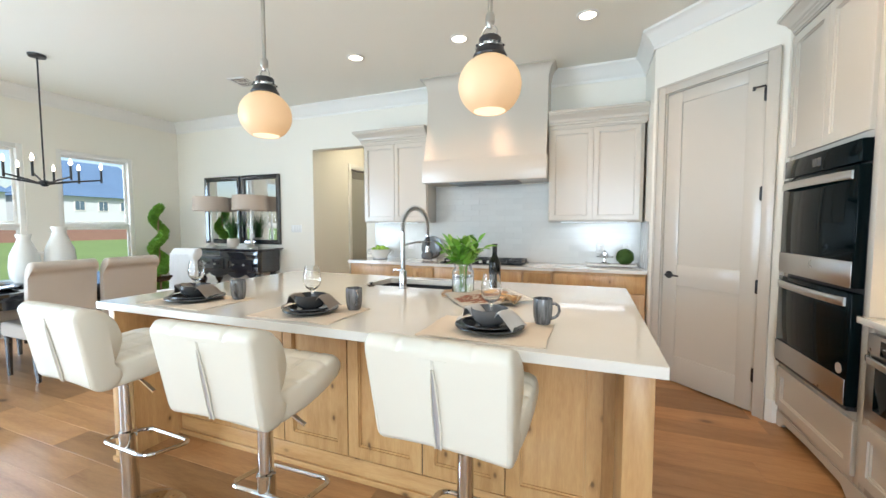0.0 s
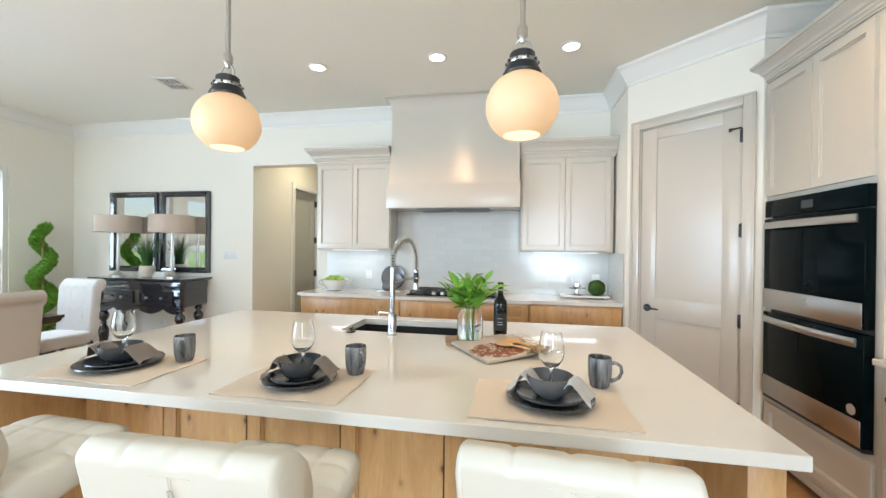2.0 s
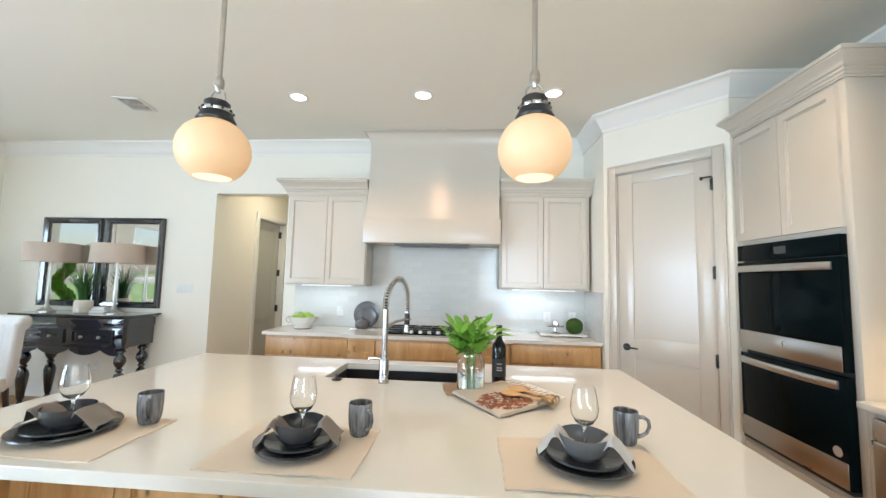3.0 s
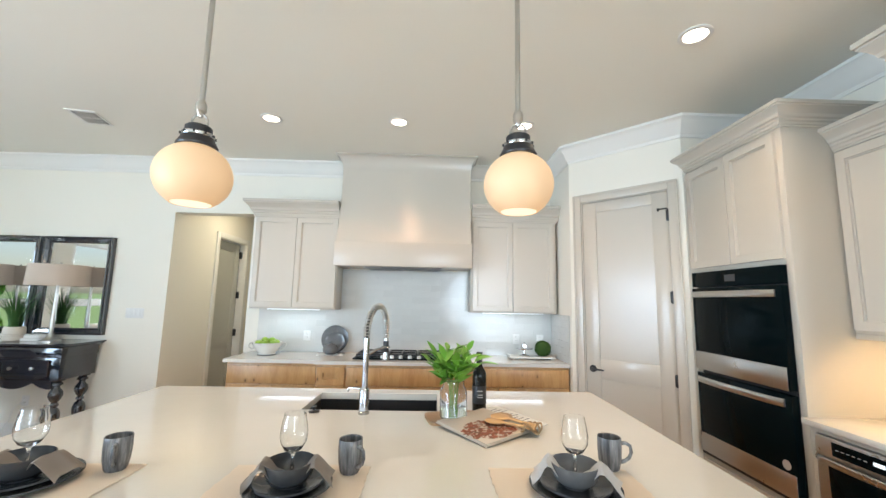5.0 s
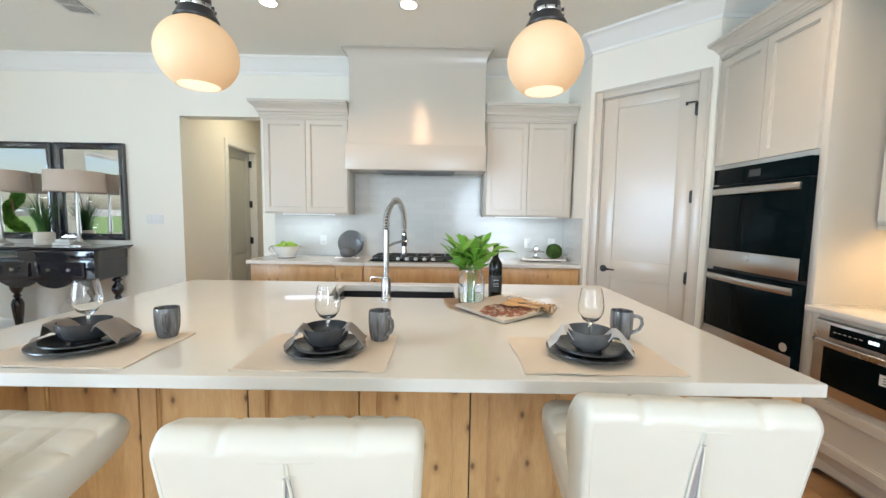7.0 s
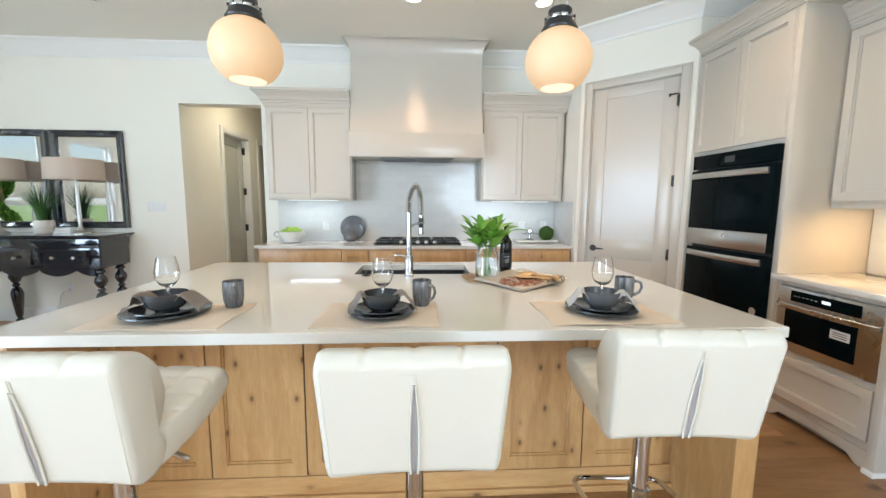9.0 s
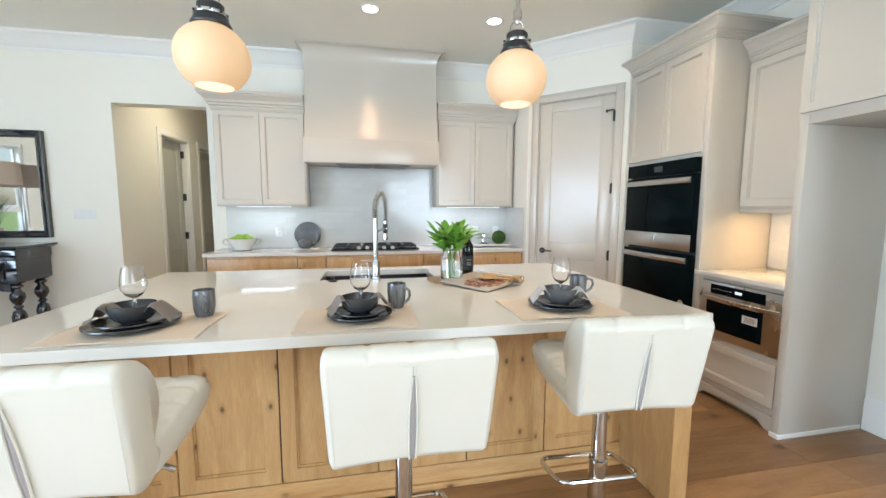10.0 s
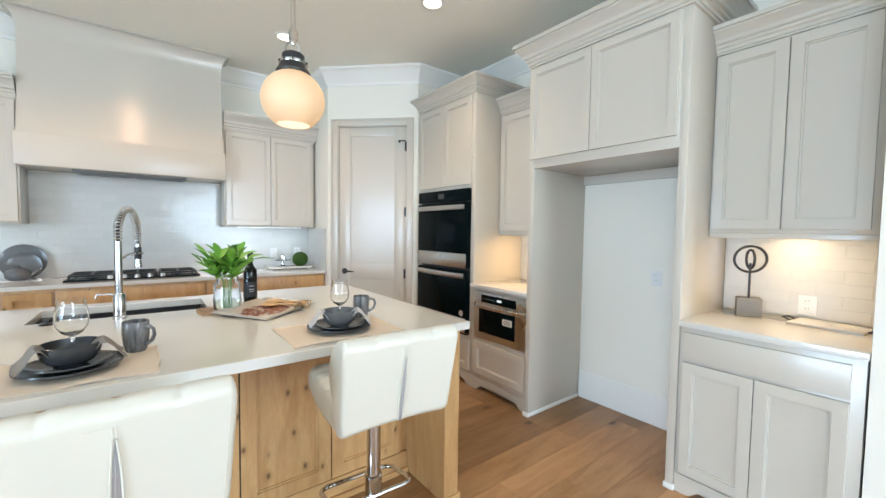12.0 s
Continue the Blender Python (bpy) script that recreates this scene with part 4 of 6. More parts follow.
def bar_stool(m):
    st = thing("bar_stool", "cream leather bar stool with padded back on a chrome pedestal", "bar stool", m, "stools at the island")
    part("base_plate", lathe(bmesh.new(), [(0, 0.0005), (0.205, 0.0005), (0.207, 0.006), (0.20, 0.011), (0.10, 0.022), (0.05, 0.036), (0.036, 0.06), (0, 0.06)], 48), CHROME, st, smooth=40)
    part("column", lathe(bmesh.new(), [(0, 0.06), (0.033, 0.06), (0.033, 0.40), (0.034, 0.405), (0.034, 0.42), (0.027, 0.425), (0.026, 0.68), (0, 0.68)], 28), CHROME, st)
    pts = []
    for cx, cy, a0 in ((0.115, 0.13, 0), (-0.115, 0.13, 90), (-0.115, 0.02, 180), (0.115, 0.02, 270)):
        for a in range(0, 91, 18):
            q = math.radians(a0 + a)
            yy = cy + 0.045 * math.sin(q)
            pts.append((cx + 0.045 * math.cos(q), yy, 0.345 - 0.18 * yy))
    part("footrest", tube(bmesh.new(), pts, 0.0095, 10, closed=True), CHROME, st, "chrome foot rail")
    part("seat_plate", boxes((-0.08, 0.08, -0.08, 0.08, 0.675, 0.70), b=0.004), BLACK, st)
    part("height_lever", tube(bmesh.new(), [(0.02, 0.0, 0.672), (0.08, 0.01, 0.665), (0.12, 0.015, 0.645), (0.165, 0.02, 0.618)], [0.005, 0.005, 0.008, 0.008], 8), CHROME, st, "chrome height lever")
    seat = rounded([(-0.17, 0.688), (0.0, 0.692), (0.12, 0.715), (0.205, 0.745), (0.228, 0.785), (0.195, 0.822), (0.14, 0.826), (0.02, 0.815), (-0.15, 0.80)], 0.04, 6)
    part("seat", cushion(bmesh.new(), densified(seat), lambda z: 0.200, grooves=(-0.5, 0.0, 0.5), depth=0.010, soft=0.055, cross=(-0.06, 0.03, 0.12)), LEATHER, st, smooth=60)
    back = rounded([(-0.130, 0.692), (-0.180, 0.694), (-0.207, 0.716), (-0.257, 1.004), (-0.234, 1.030), (-0.172, 1.014), (-0.124, 0.965), (-0.102, 0.895), (-0.116, 0.835), (-0.138, 0.79), (-0.10, 0.74)], 0.024, 6)
    bk = part("backrest", cushion(bmesh.new(), back, lambda z: 0.202 + 0.011 * min(1, max(0, (z - 0.70) / 0.30)), 61, grooves=(-0.5, 0.0, 0.5), depth=0.0050, soft=0.018, smooth_rear=True, pinch=0.13, arch=0.012), LEATHER, st, smooth=60)
    bm = bmesh.new()
    rows = []
    for k in range(15):
        f = k / 14
        z = 0.722 + 0.233 * f
        y = -0.2098 - 0.0405 * f
        w = 0.0080 * math.sin(math.pi * min(1, 0.22 + 0.78 * f)) ** 0.8 + 0.0006
        rows.append((w, y, z))
    lo = [[bm.verts.new((s * w, y - (0.003 if s == 0 else 0.0), z)) for s in (-1, -0.5, 0, 0.5, 1)] for w, y, z in rows]
    for a, c in zip(lo, lo[1:]):
        for k in range(4):
            bm.faces.new((a[k], a[k + 1], c[k + 1], c[k]))
    zp = part("zip_strip", bm, PIPING, bk, "silver grey zip strip", smooth=60)
    so = zp.modifiers.new("thick", "SOLIDIFY")
    so.thickness = 0.004
    for s in (-1, 1):
        part("piping", tube(bmesh.new(), [(s * (w + 0.002), y - 0.001, z) for w, y, z in rows], 0.0028, 6), LEATHER, bk)
    part("piping", tube(bmesh.new(), [(0.003, -0.2488, 0.955), (0.003, -0.2528, 0.980)], 0.0018, 6), LEATHER, bk)
    part("piping", tube(bmesh.new(), [(-0.003, -0.2488, 0.955), (-0.003, -0.2528, 0.980)], 0.0018, 6), LEATHER, bk)
    part("top_seam", tube(bmesh.new(), [(-0.045, -0.2530, 0.981), (0, -0.2530, 0.981), (0.045, -0.2530, 0.981)], 0.0010, 6), LEATHER, bk)
    for s in (-1, 1):
        part("side_seam", tube(bmesh.new(), [(s * (0.202 + 0.011 * f - 0.0135), -0.2078 - 0.0455 * f, 0.722 + 0.268 * f) for f in (0, 0.2, 0.4, 0.6, 0.8, 1.0)], 0.0013, 6), LEATHER, bk)
    return st


stool = bar_stool(pose(-1.130, 1.14, 0, 0, 0, 1))
copy_thing(stool, pose(-1.932, 1.142, 0, 0, 0, -2))
copy_thing(stool, pose(-0.392, 1.243, 0, 0, 0, -3))

# ---- on the island ----
TOP = 0.9142


def rag(bm, x0, x1, y0, y1, z, nx=24, ny=16, wave=0.004, thick=0.004, fringe=0.006):
    """Loose cloth lying flat, with a wavy hem."""
    rng = random.Random(int(1000 * (x0 + 10)))
    ph = [rng.random() * 6 for _ in range(4)]
    top, bot = [], []
    for j in range(ny + 1):
        for i in range(nx + 1):
            u, v = i / nx, j / ny
            x, y = x0 + (x1 - x0) * u, y0 + (y1 - y0) * v
            ex = fringe * (math.sin(v * 9 + ph[0]) + 0.7 * math.sin(v * 41 + ph[2])) * (1 if i == nx else -1 if i == 0 else 0)
            ey = fringe * (0.6 * math.sin(u * 14 + ph[1]) + 0.8 * math.sin(u * 53 + ph[3])) * (1 if j == ny else -1 if j == 0 else 0)
            lift = wave * max(0, math.sin(u * 7 + ph[2]) * math.sin(v * 5 + ph[3])) * (1 if i in (0, nx) or j in (0, ny) else 0.35)
            top.append(bm.verts.new((x + ex, y + ey, z + thick + lift)))
            bot.append(bm.verts.new((x + ex, y + ey, z + lift * 0.7)))
    w = nx + 1
    for j in range(ny):
        for i in range(nx):
            k = j * w + i
            bm.faces.new((top[k], top[k + 1], top[k + w + 1], top[k + w]))
            bm.faces.new((bot[k], bot[k + w], bot[k + w + 1], bot[k + 1]))
    rim = [j * w for j in range(ny)] + [ny * w + i for i in range(nx)] + [j * w + nx for j in range(ny, 0, -1)] + [i for i in range(nx, 0, -1)]
    for a, c in zip(rim, rim[1:] + rim[:1]):
        bm.faces.new((top[a], top[c], bot[c], bot[a]))
    return bm


def plate(r, h=0.022):
    t = 0.005
    return lathe(bmesh.new(), [(0, 0.0), (r * 0.62, 0.0), (r * 0.70, 0.004), (r * 0.93, h * 0.75), (r, h), (r * 0.995, h + t), (r * 0.91, h * 0.75 + t), (r * 0.68, 0.004 + t), (0, t)], 56)


def bowl(r, h, foot=0.5):
    return lathe(bmesh.new(), [(0, 0.0), (r * foot, 0.0), (r * (foot + 0.03), 0.005), (r * 0.72, h * 0.17), (r * 0.87, h * 0.36), (r * 0.95, h * 0.57), (r * 0.985, h * 0.78), (r, h), (r * 0.965, h + 0.002), (r * 0.945, h * 0.78), (r * 0.90, h * 0.57), (r * 0.81, h * 0.38), (r * 0.62, h * 0.2), (r * 0.4, 0.010), (0, 0.008)], 48)


def napkin(bm, wid, lift):
    """Napkin laid through the bowl and falling over both sides of its rim."""
    path = [(-0.140, 0.026), (-0.130, 0.029), (-0.114, 0.044), (-0.100, 0.072), (-0.088, 0.086), (-0.074, 0.082), (-0.050, 0.046), (-0.02, 0.027), (0.02, 0.027), (0.050, 0.046), (0.074, 0.082), (0.088, 0.087), (0.104, 0.072), (0.122, 0.046), (0.136, 0.028), (0.146, 0.024)]
    m = 12
    top, bot = [], []
    for i, (x, z) in enumerate(path):
        f = abs(i - 7.5) / 7.5
        w = wid * (0.74 + 0.30 * f)
        row, low = [], []
        for k in range(m + 1):
            v = -1 + 2 * k / m
            fold = 0.003 * math.sin(v * 7 + i * 0.4) * f + 0.006 * (1 - abs(v)) * f * lift
            row.append(bm.verts.new((x + 0.006 * math.sin(v * 4) * f, v * w + 0.012 * math.sin(i), z + fold - 0.008 * v * v * f)))
            low.append(bm.verts.new((x + 0.006 * math.sin(v * 4) * f, v * w + 0.012 * math.sin(i), z + fold - 0.008 * v * v * f - 0.003)))
        top.append(row)
        bot.append(low)
    for i in range(len(path) - 1):
        for k in range(m):
            bm.faces.new((top[i][k], top[i][k + 1], top[i + 1][k + 1], top[i + 1][k]))
            bm.faces.new((bot[i][k], bot[i + 1][k], bot[i + 1][k + 1], bot[i][k + 1]))
        for k in (0, m):
            bm.faces.new((top[i][k], top[i + 1][k], bot[i + 1][k], bot[i][k]))
    for i in (0, len(path) - 1):
        for k in range(m):
            bm.faces.new((top[i][k], top[i][k + 1], bot[i][k + 1], bot[i][k]))
    return bm


def wine_glass(m):
    prof = [(0, 0.0), (0.033, 0.0), (0.033, 0.002), (0.012, 0.005), (0.0045, 0.012), (0.0038, 0.060), (0.008, 0.070), (0.024, 0.082), (0.035, 0.104), (0.0375, 0.128), (0.034, 0.158), (0.0285, 0.190), (0.0275, 0.190), (0.033, 0.157), (0.0362, 0.128), (0.0338, 0.105), (0.0225, 0.084), (0.006, 0.075), (0, 0.0745)]
    return solid("wine_glass", lathe(bmesh.new(), prof, 40), GLASS, "clear stemmed wine glass standing in a bowl", "wine glass", m, "wine glasses", smooth=60)


def mug(m, material):
    mg = thing("mug", "grey streaked stoneware mug beside a place setting", "mug", m, "mugs")
    prof = [(0, 0), (0.030, 0.0), (0.034, 0.006), (0.040, 0.035), (0.042, 0.07), (0.041, 0.104), (0.040, 0.107), (0.0375, 0.105), (0.038, 0.07), (0.036, 0.035), (0.029, 0.010), (0, 0.008)]
    part("body", lathe(bmesh.new(), prof, 40), material, mg, smooth=50)
    pts = [(0.038, 0, 0.088), (0.055, 0, 0.090), (0.070, 0, 0.082), (0.074, 0, 0.062), (0.066, 0, 0.042), (0.050, 0, 0.030), (0.036, 0, 0.026)]
    part("handle", tube(bmesh.new(), pts, [0.007, 0.0065, 0.006, 0.006, 0.006, 0.0065, 0.008], 10), material, mg, smooth=60)
    return mg


for px, py, turn, mat_x0, mat_x1, sz, mx, my, mturn, pale in ((-2.065, 1.575, 3, -2.27, -1.80, 1.0, -1.872, 1.685, -62, False), (-1.262, 1.555, 10, -1.495, -1.045, 0.87, -1.108, 1.685, -42, False), (-0.397, 1.565, -20, -0.640, -0.165, 0.94, -0.212, 1.735, -15, True)):
    solid("placemat", rag(bmesh.new(), mat_x0, mat_x1, 1.395, 1.73, TOP, nx=60, ny=40, wave=0.005, fringe=0.0021), LINEN, "oatmeal linen placemat with a frayed hem on the island", "placemat", None, "placemats", smooth=60)
    solid("dinner_plate", plate(0.146 * sz, 0.018), STONEWARE, "dark grey stoneware dinner plate on a linen mat", "plate", pose(px, py, TOP + 0.0045), "dinner plates")
    solid("salad_plate", plate(0.115 * sz, 0.016), STONEWARE, "dark grey stoneware plate stacked on a larger one", "plate", pose(px, py, TOP + 0.0145), "salad plates")
    solid("bowl", bowl(0.074, 0.066), GREYWARE if pale else STONEWARE, "grey stoneware bowl on stacked plates", "bowl", pose(px, py, TOP + 0.022), "bowls", smooth=50)
    solid("napkin", napkin(bmesh.new(), 0.058, 1.0), NAPKIN_L if pale else NAPKIN, "pale grey cloth napkin draped through the bowl" if pale else "taupe cloth napkin draped through the bowl", "napkin", pose(px, py, TOP + 0.016, 0, 0, turn) @ Matrix.Diagonal((0.865 * (0.5 + 0.5 * sz) + 0.06, 1, 0.90, 1)), "napkins", smooth=60)
    wine_glass(pose(px + 0.004, py + 0.008, TOP + 0.042) @ Matrix.Diagonal((1.10, 1.10, 0.95, 1)))
    mug(pose(mx, my, TOP + 0.004, 0, 0, mturn) @ Matrix.Diagonal((0.96, 0.96, 1.0, 1)), STONEWARE_L)

# faucet
fc = thing("kitchen_faucet", "chrome spring-neck kitchen faucet with pull-down spray", "faucet", pose(-1.182, 2.357, TOP, 0, 0, -16))
part("base", lathe(bmesh.new(), [(0, 0), (0.028, 0.0), (0.028, 0.012), (0.025, 0.016), (0.025, 0.115), (0.021, 0.122), (0, 0.122)], 28), SATIN, fc)
part("riser", lathe(bmesh.new(), [(0, 0.12), (0.015, 0.12), (0.015, 0.375), (0, 0.375)], 20), SATIN, fc)
arc = [(0, 0.128 - 0.128 * math.cos(a), 0.405 + 0.128 * math.sin(a)) for a in (math.pi * k / 22 for k in range(23))]
arc = [(0, 0, 0.375), (0, 0, 0.39)] + arc + [(0, 0.256, 0.38), (0, 0.256, 0.345)]
part("hose", tube(bmesh.new(), arc, 0.0075, 10), BLACK, fc)
coil = []
for k in range(len(arc) - 1):
    a, c = Vector(arc[k]), Vector(arc[k + 1])
    coil.append((a, c))
total = sum((c - a).length for a, c in coil)
turns, per = 33, 12
spring = []
for i in range(turns * per + 1):
    s = total * i / (turns * per)
    for a, c in coil:
        ln = (c - a).length
        if s <= ln + 1e-9:
            break
        s -= ln
    d = (c - a).normalized()
    p = a + d * s
    side = Vector((1, 0, 0))
    up = d.cross(side)
    q = 2 * math.pi * i / per
    spring.append(p + (side * math.cos(q) + up * math.sin(q)) * 0.0150)
part("spring", tube(bmesh.new(), spring, 0.0036, 6), NICKEL, fc, "coiled chrome spring")
part("spray_head", lathe(bmesh.new(), [(0, 0.225), (0.017, 0.225), (0.018, 0.24), (0.014, 0.262), (0.013, 0.35), (0, 0.35)], 20, (0, 0.256, 0)), SATIN, fc)
part("spray_grip", lathe(bmesh.new(), [(0.0135, 0.27), (0.016, 0.275), (0.016, 0.33), (0.0135, 0.335), (0.0135, 0.27)], 20, (0, 0.256, 0)), BLACK, fc, "black grip")
part("holder_arm", tube(bmesh.new(), [(0, 0.0, 0.285), (0, 0.12, 0.30), (0, 0.24, 0.302)], 0.0075, 10), SATIN, fc)
part("holder_ring", tube(bmesh.new(), [(0.021 * math.cos(k * math.pi / 8), 0.256 + 0.021 * math.sin(k * math.pi / 8), 0.302) for k in range(16)], 0.005, 8, closed=True), SATIN, fc)
part("side_lever", tube(bmesh.new(), [(-0.02, 0, 0.118), (-0.05, 0, 0.120), (-0.088, 0, 0.119), (-0.092, 0, 0.10)], [0.006, 0.005, 0.0045, 0.004], 10), SATIN, fc)
solid("air_switch", lathe(bmesh.new(), [(0, 0), (0.026, 0), (0.028, 0.004), (0.020, 0.008), (0.008, 0.010), (0.007, 0.020), (0.014, 0.023), (0.014, 0.027), (0, 0.028)], 28), BLACK, "black sink stopper button on the island top", "sink button", pose(-1.435, 2.375, TOP))

# board, magazine, spoons, jar of leaves, bottle
bm = bmesh.new()
prism(bm, rounded([(-0.12, -0.09), (0.14, -0.09), (0.16, -0.02), (0.30, -0.02), (0.30, 0.03), (0.16, 0.03), (0.14, 0.09), (-0.12, 0.09)], 0.04), 0, 0.014)
solid("cutting_board", bm, BOARDWOOD, "brown olive-wood cutting board with a handle", "cutting board", pose(-0.745, 2.285, TOP, 0, 0, 12))
mag = thing("cookbook", "open-faced cookbook with a food photo on its cover", "book", pose(-0.60, 2.135, TOP + 0.0145, 1.8, -2.2, 37) @ Matrix.Diagonal((1.2, 1.07, 1, 1)))
part("page_block", boxes((-0.125, 0.125, -0.155, 0.155, 0, 0.006), (-0.122, 0.128, -0.152, 0.152, 0.006, 0.0115), b=0.001), surface("paper", (0.52, 0.46, 0.39), 0.5, vary=0.05, bump=0.0), mag, at=pose(0, 0, 0, 0, 0, 0))
rng = random.Random(4)
bm = bmesh.new()
for _ in range(300):
    a, r = rng.random() * 6.28, 0.094 * math.sqrt(rng.random())
    x, y = r * math.cos(a) * 1.1 - 0.02, r * math.sin(a) - 0.05
    w, h, q = 0.004 + 0.01 * rng.random(), 0.002 + 0.004 * rng.random(), rng.random() * 3.14
    z = 0.0118 + 0.0004 * rng.random()
    bm.faces.new([bm.verts.new((x + (w * sx * math.cos(q) - h * sy * math.sin(q)), y + (w * sx * math.sin(q) + h * sy * math.cos(q)), z)) for sx, sy in ((-1, -1), (1, -1), (1, 1), (-1, 1))])
pic, nt, b = nodes_of("food_print")
nt.links.new(ramped(nt, noised(nt, coords(nt), 70.0, 3.0), [(0.35, (0.05, 0.06, 0.02)), (0.48, (0.22, 0.04, 0.015)), (0.6, (0.30, 0.09, 0.035)), (0.7, (0.10, 0.06, 0.02))]), b.inputs["Base Color"])
part("cover_picture", bm, pic, mag, "printed picture of red spiced food", smooth=None)
part("facing_page", boxes((0.1285, 0.205, -0.150, 0.150, 0.0005, 0.006), b=0.001), surface("white_page", (0.70, 0.70, 0.68), 0.5, vary=0.03, bump=0.0), mag, "white page with printed lines")
part("page_text", boxes(*[(0.140, 0.195 - 0.012 * (k % 3), -0.13 + 0.022 * k, -0.124 + 0.022 * k, 0.006, 0.0066) for k in range(12)]), surface("print_grey", (0.22, 0.22, 0.25), 0.6), mag, "unreadable printed bars")


def spoon(m, flat, label, material):
    s = thing("wooden_spoon", label, "cooking spoon", m, "wooden utensils tied with cord")
    part("handle", tube(bmesh.new(), [(0, 0, 0.008), (0.08, 0.004, 0.011), (0.17, 0, 0.012)], [0.008, 0.0055, 0.005], 10), material, s)
    bm = bmesh.new()
    bmesh.ops.create_uvsphere(bm, u_segments=20, v_segments=10, radius=1, matrix=pose(0.205, 0, 0.012) @ Matrix.Diagonal((0.052, 0.030 if not flat else 0.034, 0.008, 1)))
    part("spoon_bowl", bm, material, s, smooth=60)
    return s


S = Matrix.Diagonal((0.88, 1.25, 1.1, 1))
spoon(pose(-0.395, 2.05, TOP + 0.026, 0, 0, 152) @ S, False, "pale wooden spoon lying on a cookbook", LIGHTWOOD)
spoon(pose(-0.39, 2.075, TOP + 0.027, 0, 0, 128) @ S, True, "brown wooden server lying on a cookbook", BOARDWOOD)
spoon(pose(-0.385, 2.06, TOP + 0.034, 0, 0, 140) @ S, True, "pale wooden fork lying on a cookbook", LIGHTWOOD)
bm = bmesh.new()
for k in range(7):
    o = 0.012 * math.sin(k * 2.1)
    tube(bm, [(-0.425 + 0.012 * k - 0.02 + 0.012 * math.cos(a), 2.068 + o * 0.5 + 0.030 * math.sin(a), TOP + 0.033 + 0.016 * math.cos(a * 1.0 + k)) for a in (math.pi * j / 7 for j in range(14))], 0.0042, 6, closed=True)
solid("cord", bm, surface("jute", (0.30, 0.20, 0.11), 0.9, vary=0.2, fine=300, bump=0.4), "twisted jute cord tied round wooden spoons", "cord")

jar = thing("leaf_arrangement", "glass jar holding a bunch of fresh green leaves", "plant", pose(-0.735, 2.262, TOP + 0.0142))
part("jar", lathe(bmesh.new(), [(0, 0.0), (0.048, 0.0), (0.056, 0.008), (0.056, 0.115), (0.052, 0.130), (0.044, 0.140), (0.044, 0.165), (0.041, 0.165), (0.041, 0.139), (0.049, 0.129), (0.053, 0.114), (0.053, 0.010), (0, 0.006)], 40), GLASS, jar, "clear glass jar", smooth=50, at=Matrix.Diagonal((1.18, 1.18, 1.05, 1)))
part("water", lathe(bmesh.new(), [(0, 0.0075), (0.0522, 0.011), (0.0522, 0.055), (0, 0.055)], 32), glassy("water", (0.92, 0.95, 0.80), ior=1.33), jar, at=Matrix.Diagonal((1.18, 1.18, 1.05, 1)))


def leaf_mesh(length, width, bend):
    bm = bmesh.new()
    rows = []
    for k in range(8):
        f = k / 7
        w = width * math.sin(math.pi * min(1, f * 0.93 + 0.05)) ** 0.8 * (1 - 0.15 * f)
        z = -bend * f * f * length
        rows.append([bm.verts.new((s * w / 2, f * length, z + abs(s) * w * 0.18)) for s in (-1, 0, 1)])
    for a, c in zip(rows, rows[1:]):
        for j in (0, 1):
            bm.faces.new((a[j], a[j + 1], c[j + 1], c[j]))
    return mesh_of(bm, "leaf", LEAF, 60)


rng = random.Random(11)
kinds = [leaf_mesh(0.095, 0.040, 0.15), leaf_mesh(0.115, 0.044, 0.3), leaf_mesh(0.08, 0.036, 0.05)]
bm = bmesh.new()
for s in range(11):
    a = s * 2.4
    tip = Vector((0.115 * math.cos(a), 0.105 * math.sin(a), 0.235 + 0.075 * rng.random())) if s else Vector((0.01, 0, 0.32))
    root = Vector((0.012 * math.cos(a), 0.012 * math.sin(a), 0.012))
    mid = Vector((0.022 * math.cos(a), 0.022 * math.sin(a), 0.155))
    tube(bm, [root, mid, (mid + tip) / 2 + Vector((0, 0, 0.015)), tip], 0.0022, 6)
    for k in range(9):
        f = 0.12 + 0.88 * k / 8
        p = mid.lerp(tip, f)
        lf = new("leaf", kinds[(k + s) % 3])
        lf.parent = jar
        yaw = math.degrees(a) - 90 + (k * 137.5 % 360 if k < 8 else 0) * 0.75
        lf.matrix_basis = Matrix.Translation(p) @ pose(0, 0, 0, 0, 0, yaw) @ pose(0, 0, 0, 20 + 40 * rng.random(), rng.uniform(-25, 25), 0) @ Matrix.Diagonal((1, rng.uniform(0.8, 1.1), 1, 1))
part("stems", bm, LEAF, jar)

wb = thing("wine_bottle", "dark green glass wine bottle with a black label", "bottle", pose(-0.588, 2.445, TOP))
part("bottle", lathe(bmesh.new(), [(0, 0), (0.034, 0.0), (0.037, 0.004), (0.037, 0.18), (0.034, 0.20), (0.020, 0.222), (0.0145, 0.236), (0.0145, 0.298), (0, 0.298)], 36), BOTTLE, wb, smooth=50)
part("foil", lathe(bmesh.new(), [(0.0152, 0.248), (0.0152, 0.29), (0.0165, 0.292), (0.0165, 0.302), (0, 0.303)], 24), BLACK, wb, "black foil capsule")
part("label", lathe(bmesh.new(), [(0.0373, 0.04), (0.0377, 0.04), (0.0377, 0.13), (0.0373, 0.13)], 36), BLACK, wb, "black paper label")
for z in (0.085, 0.073, 0.105):
    part("print_bar", boxes((-0.014, 0.014, -0.0385, -0.037, z, z + 0.003)), surface("silver_print", (0.55, 0.55, 0.55), 0.5), wb)

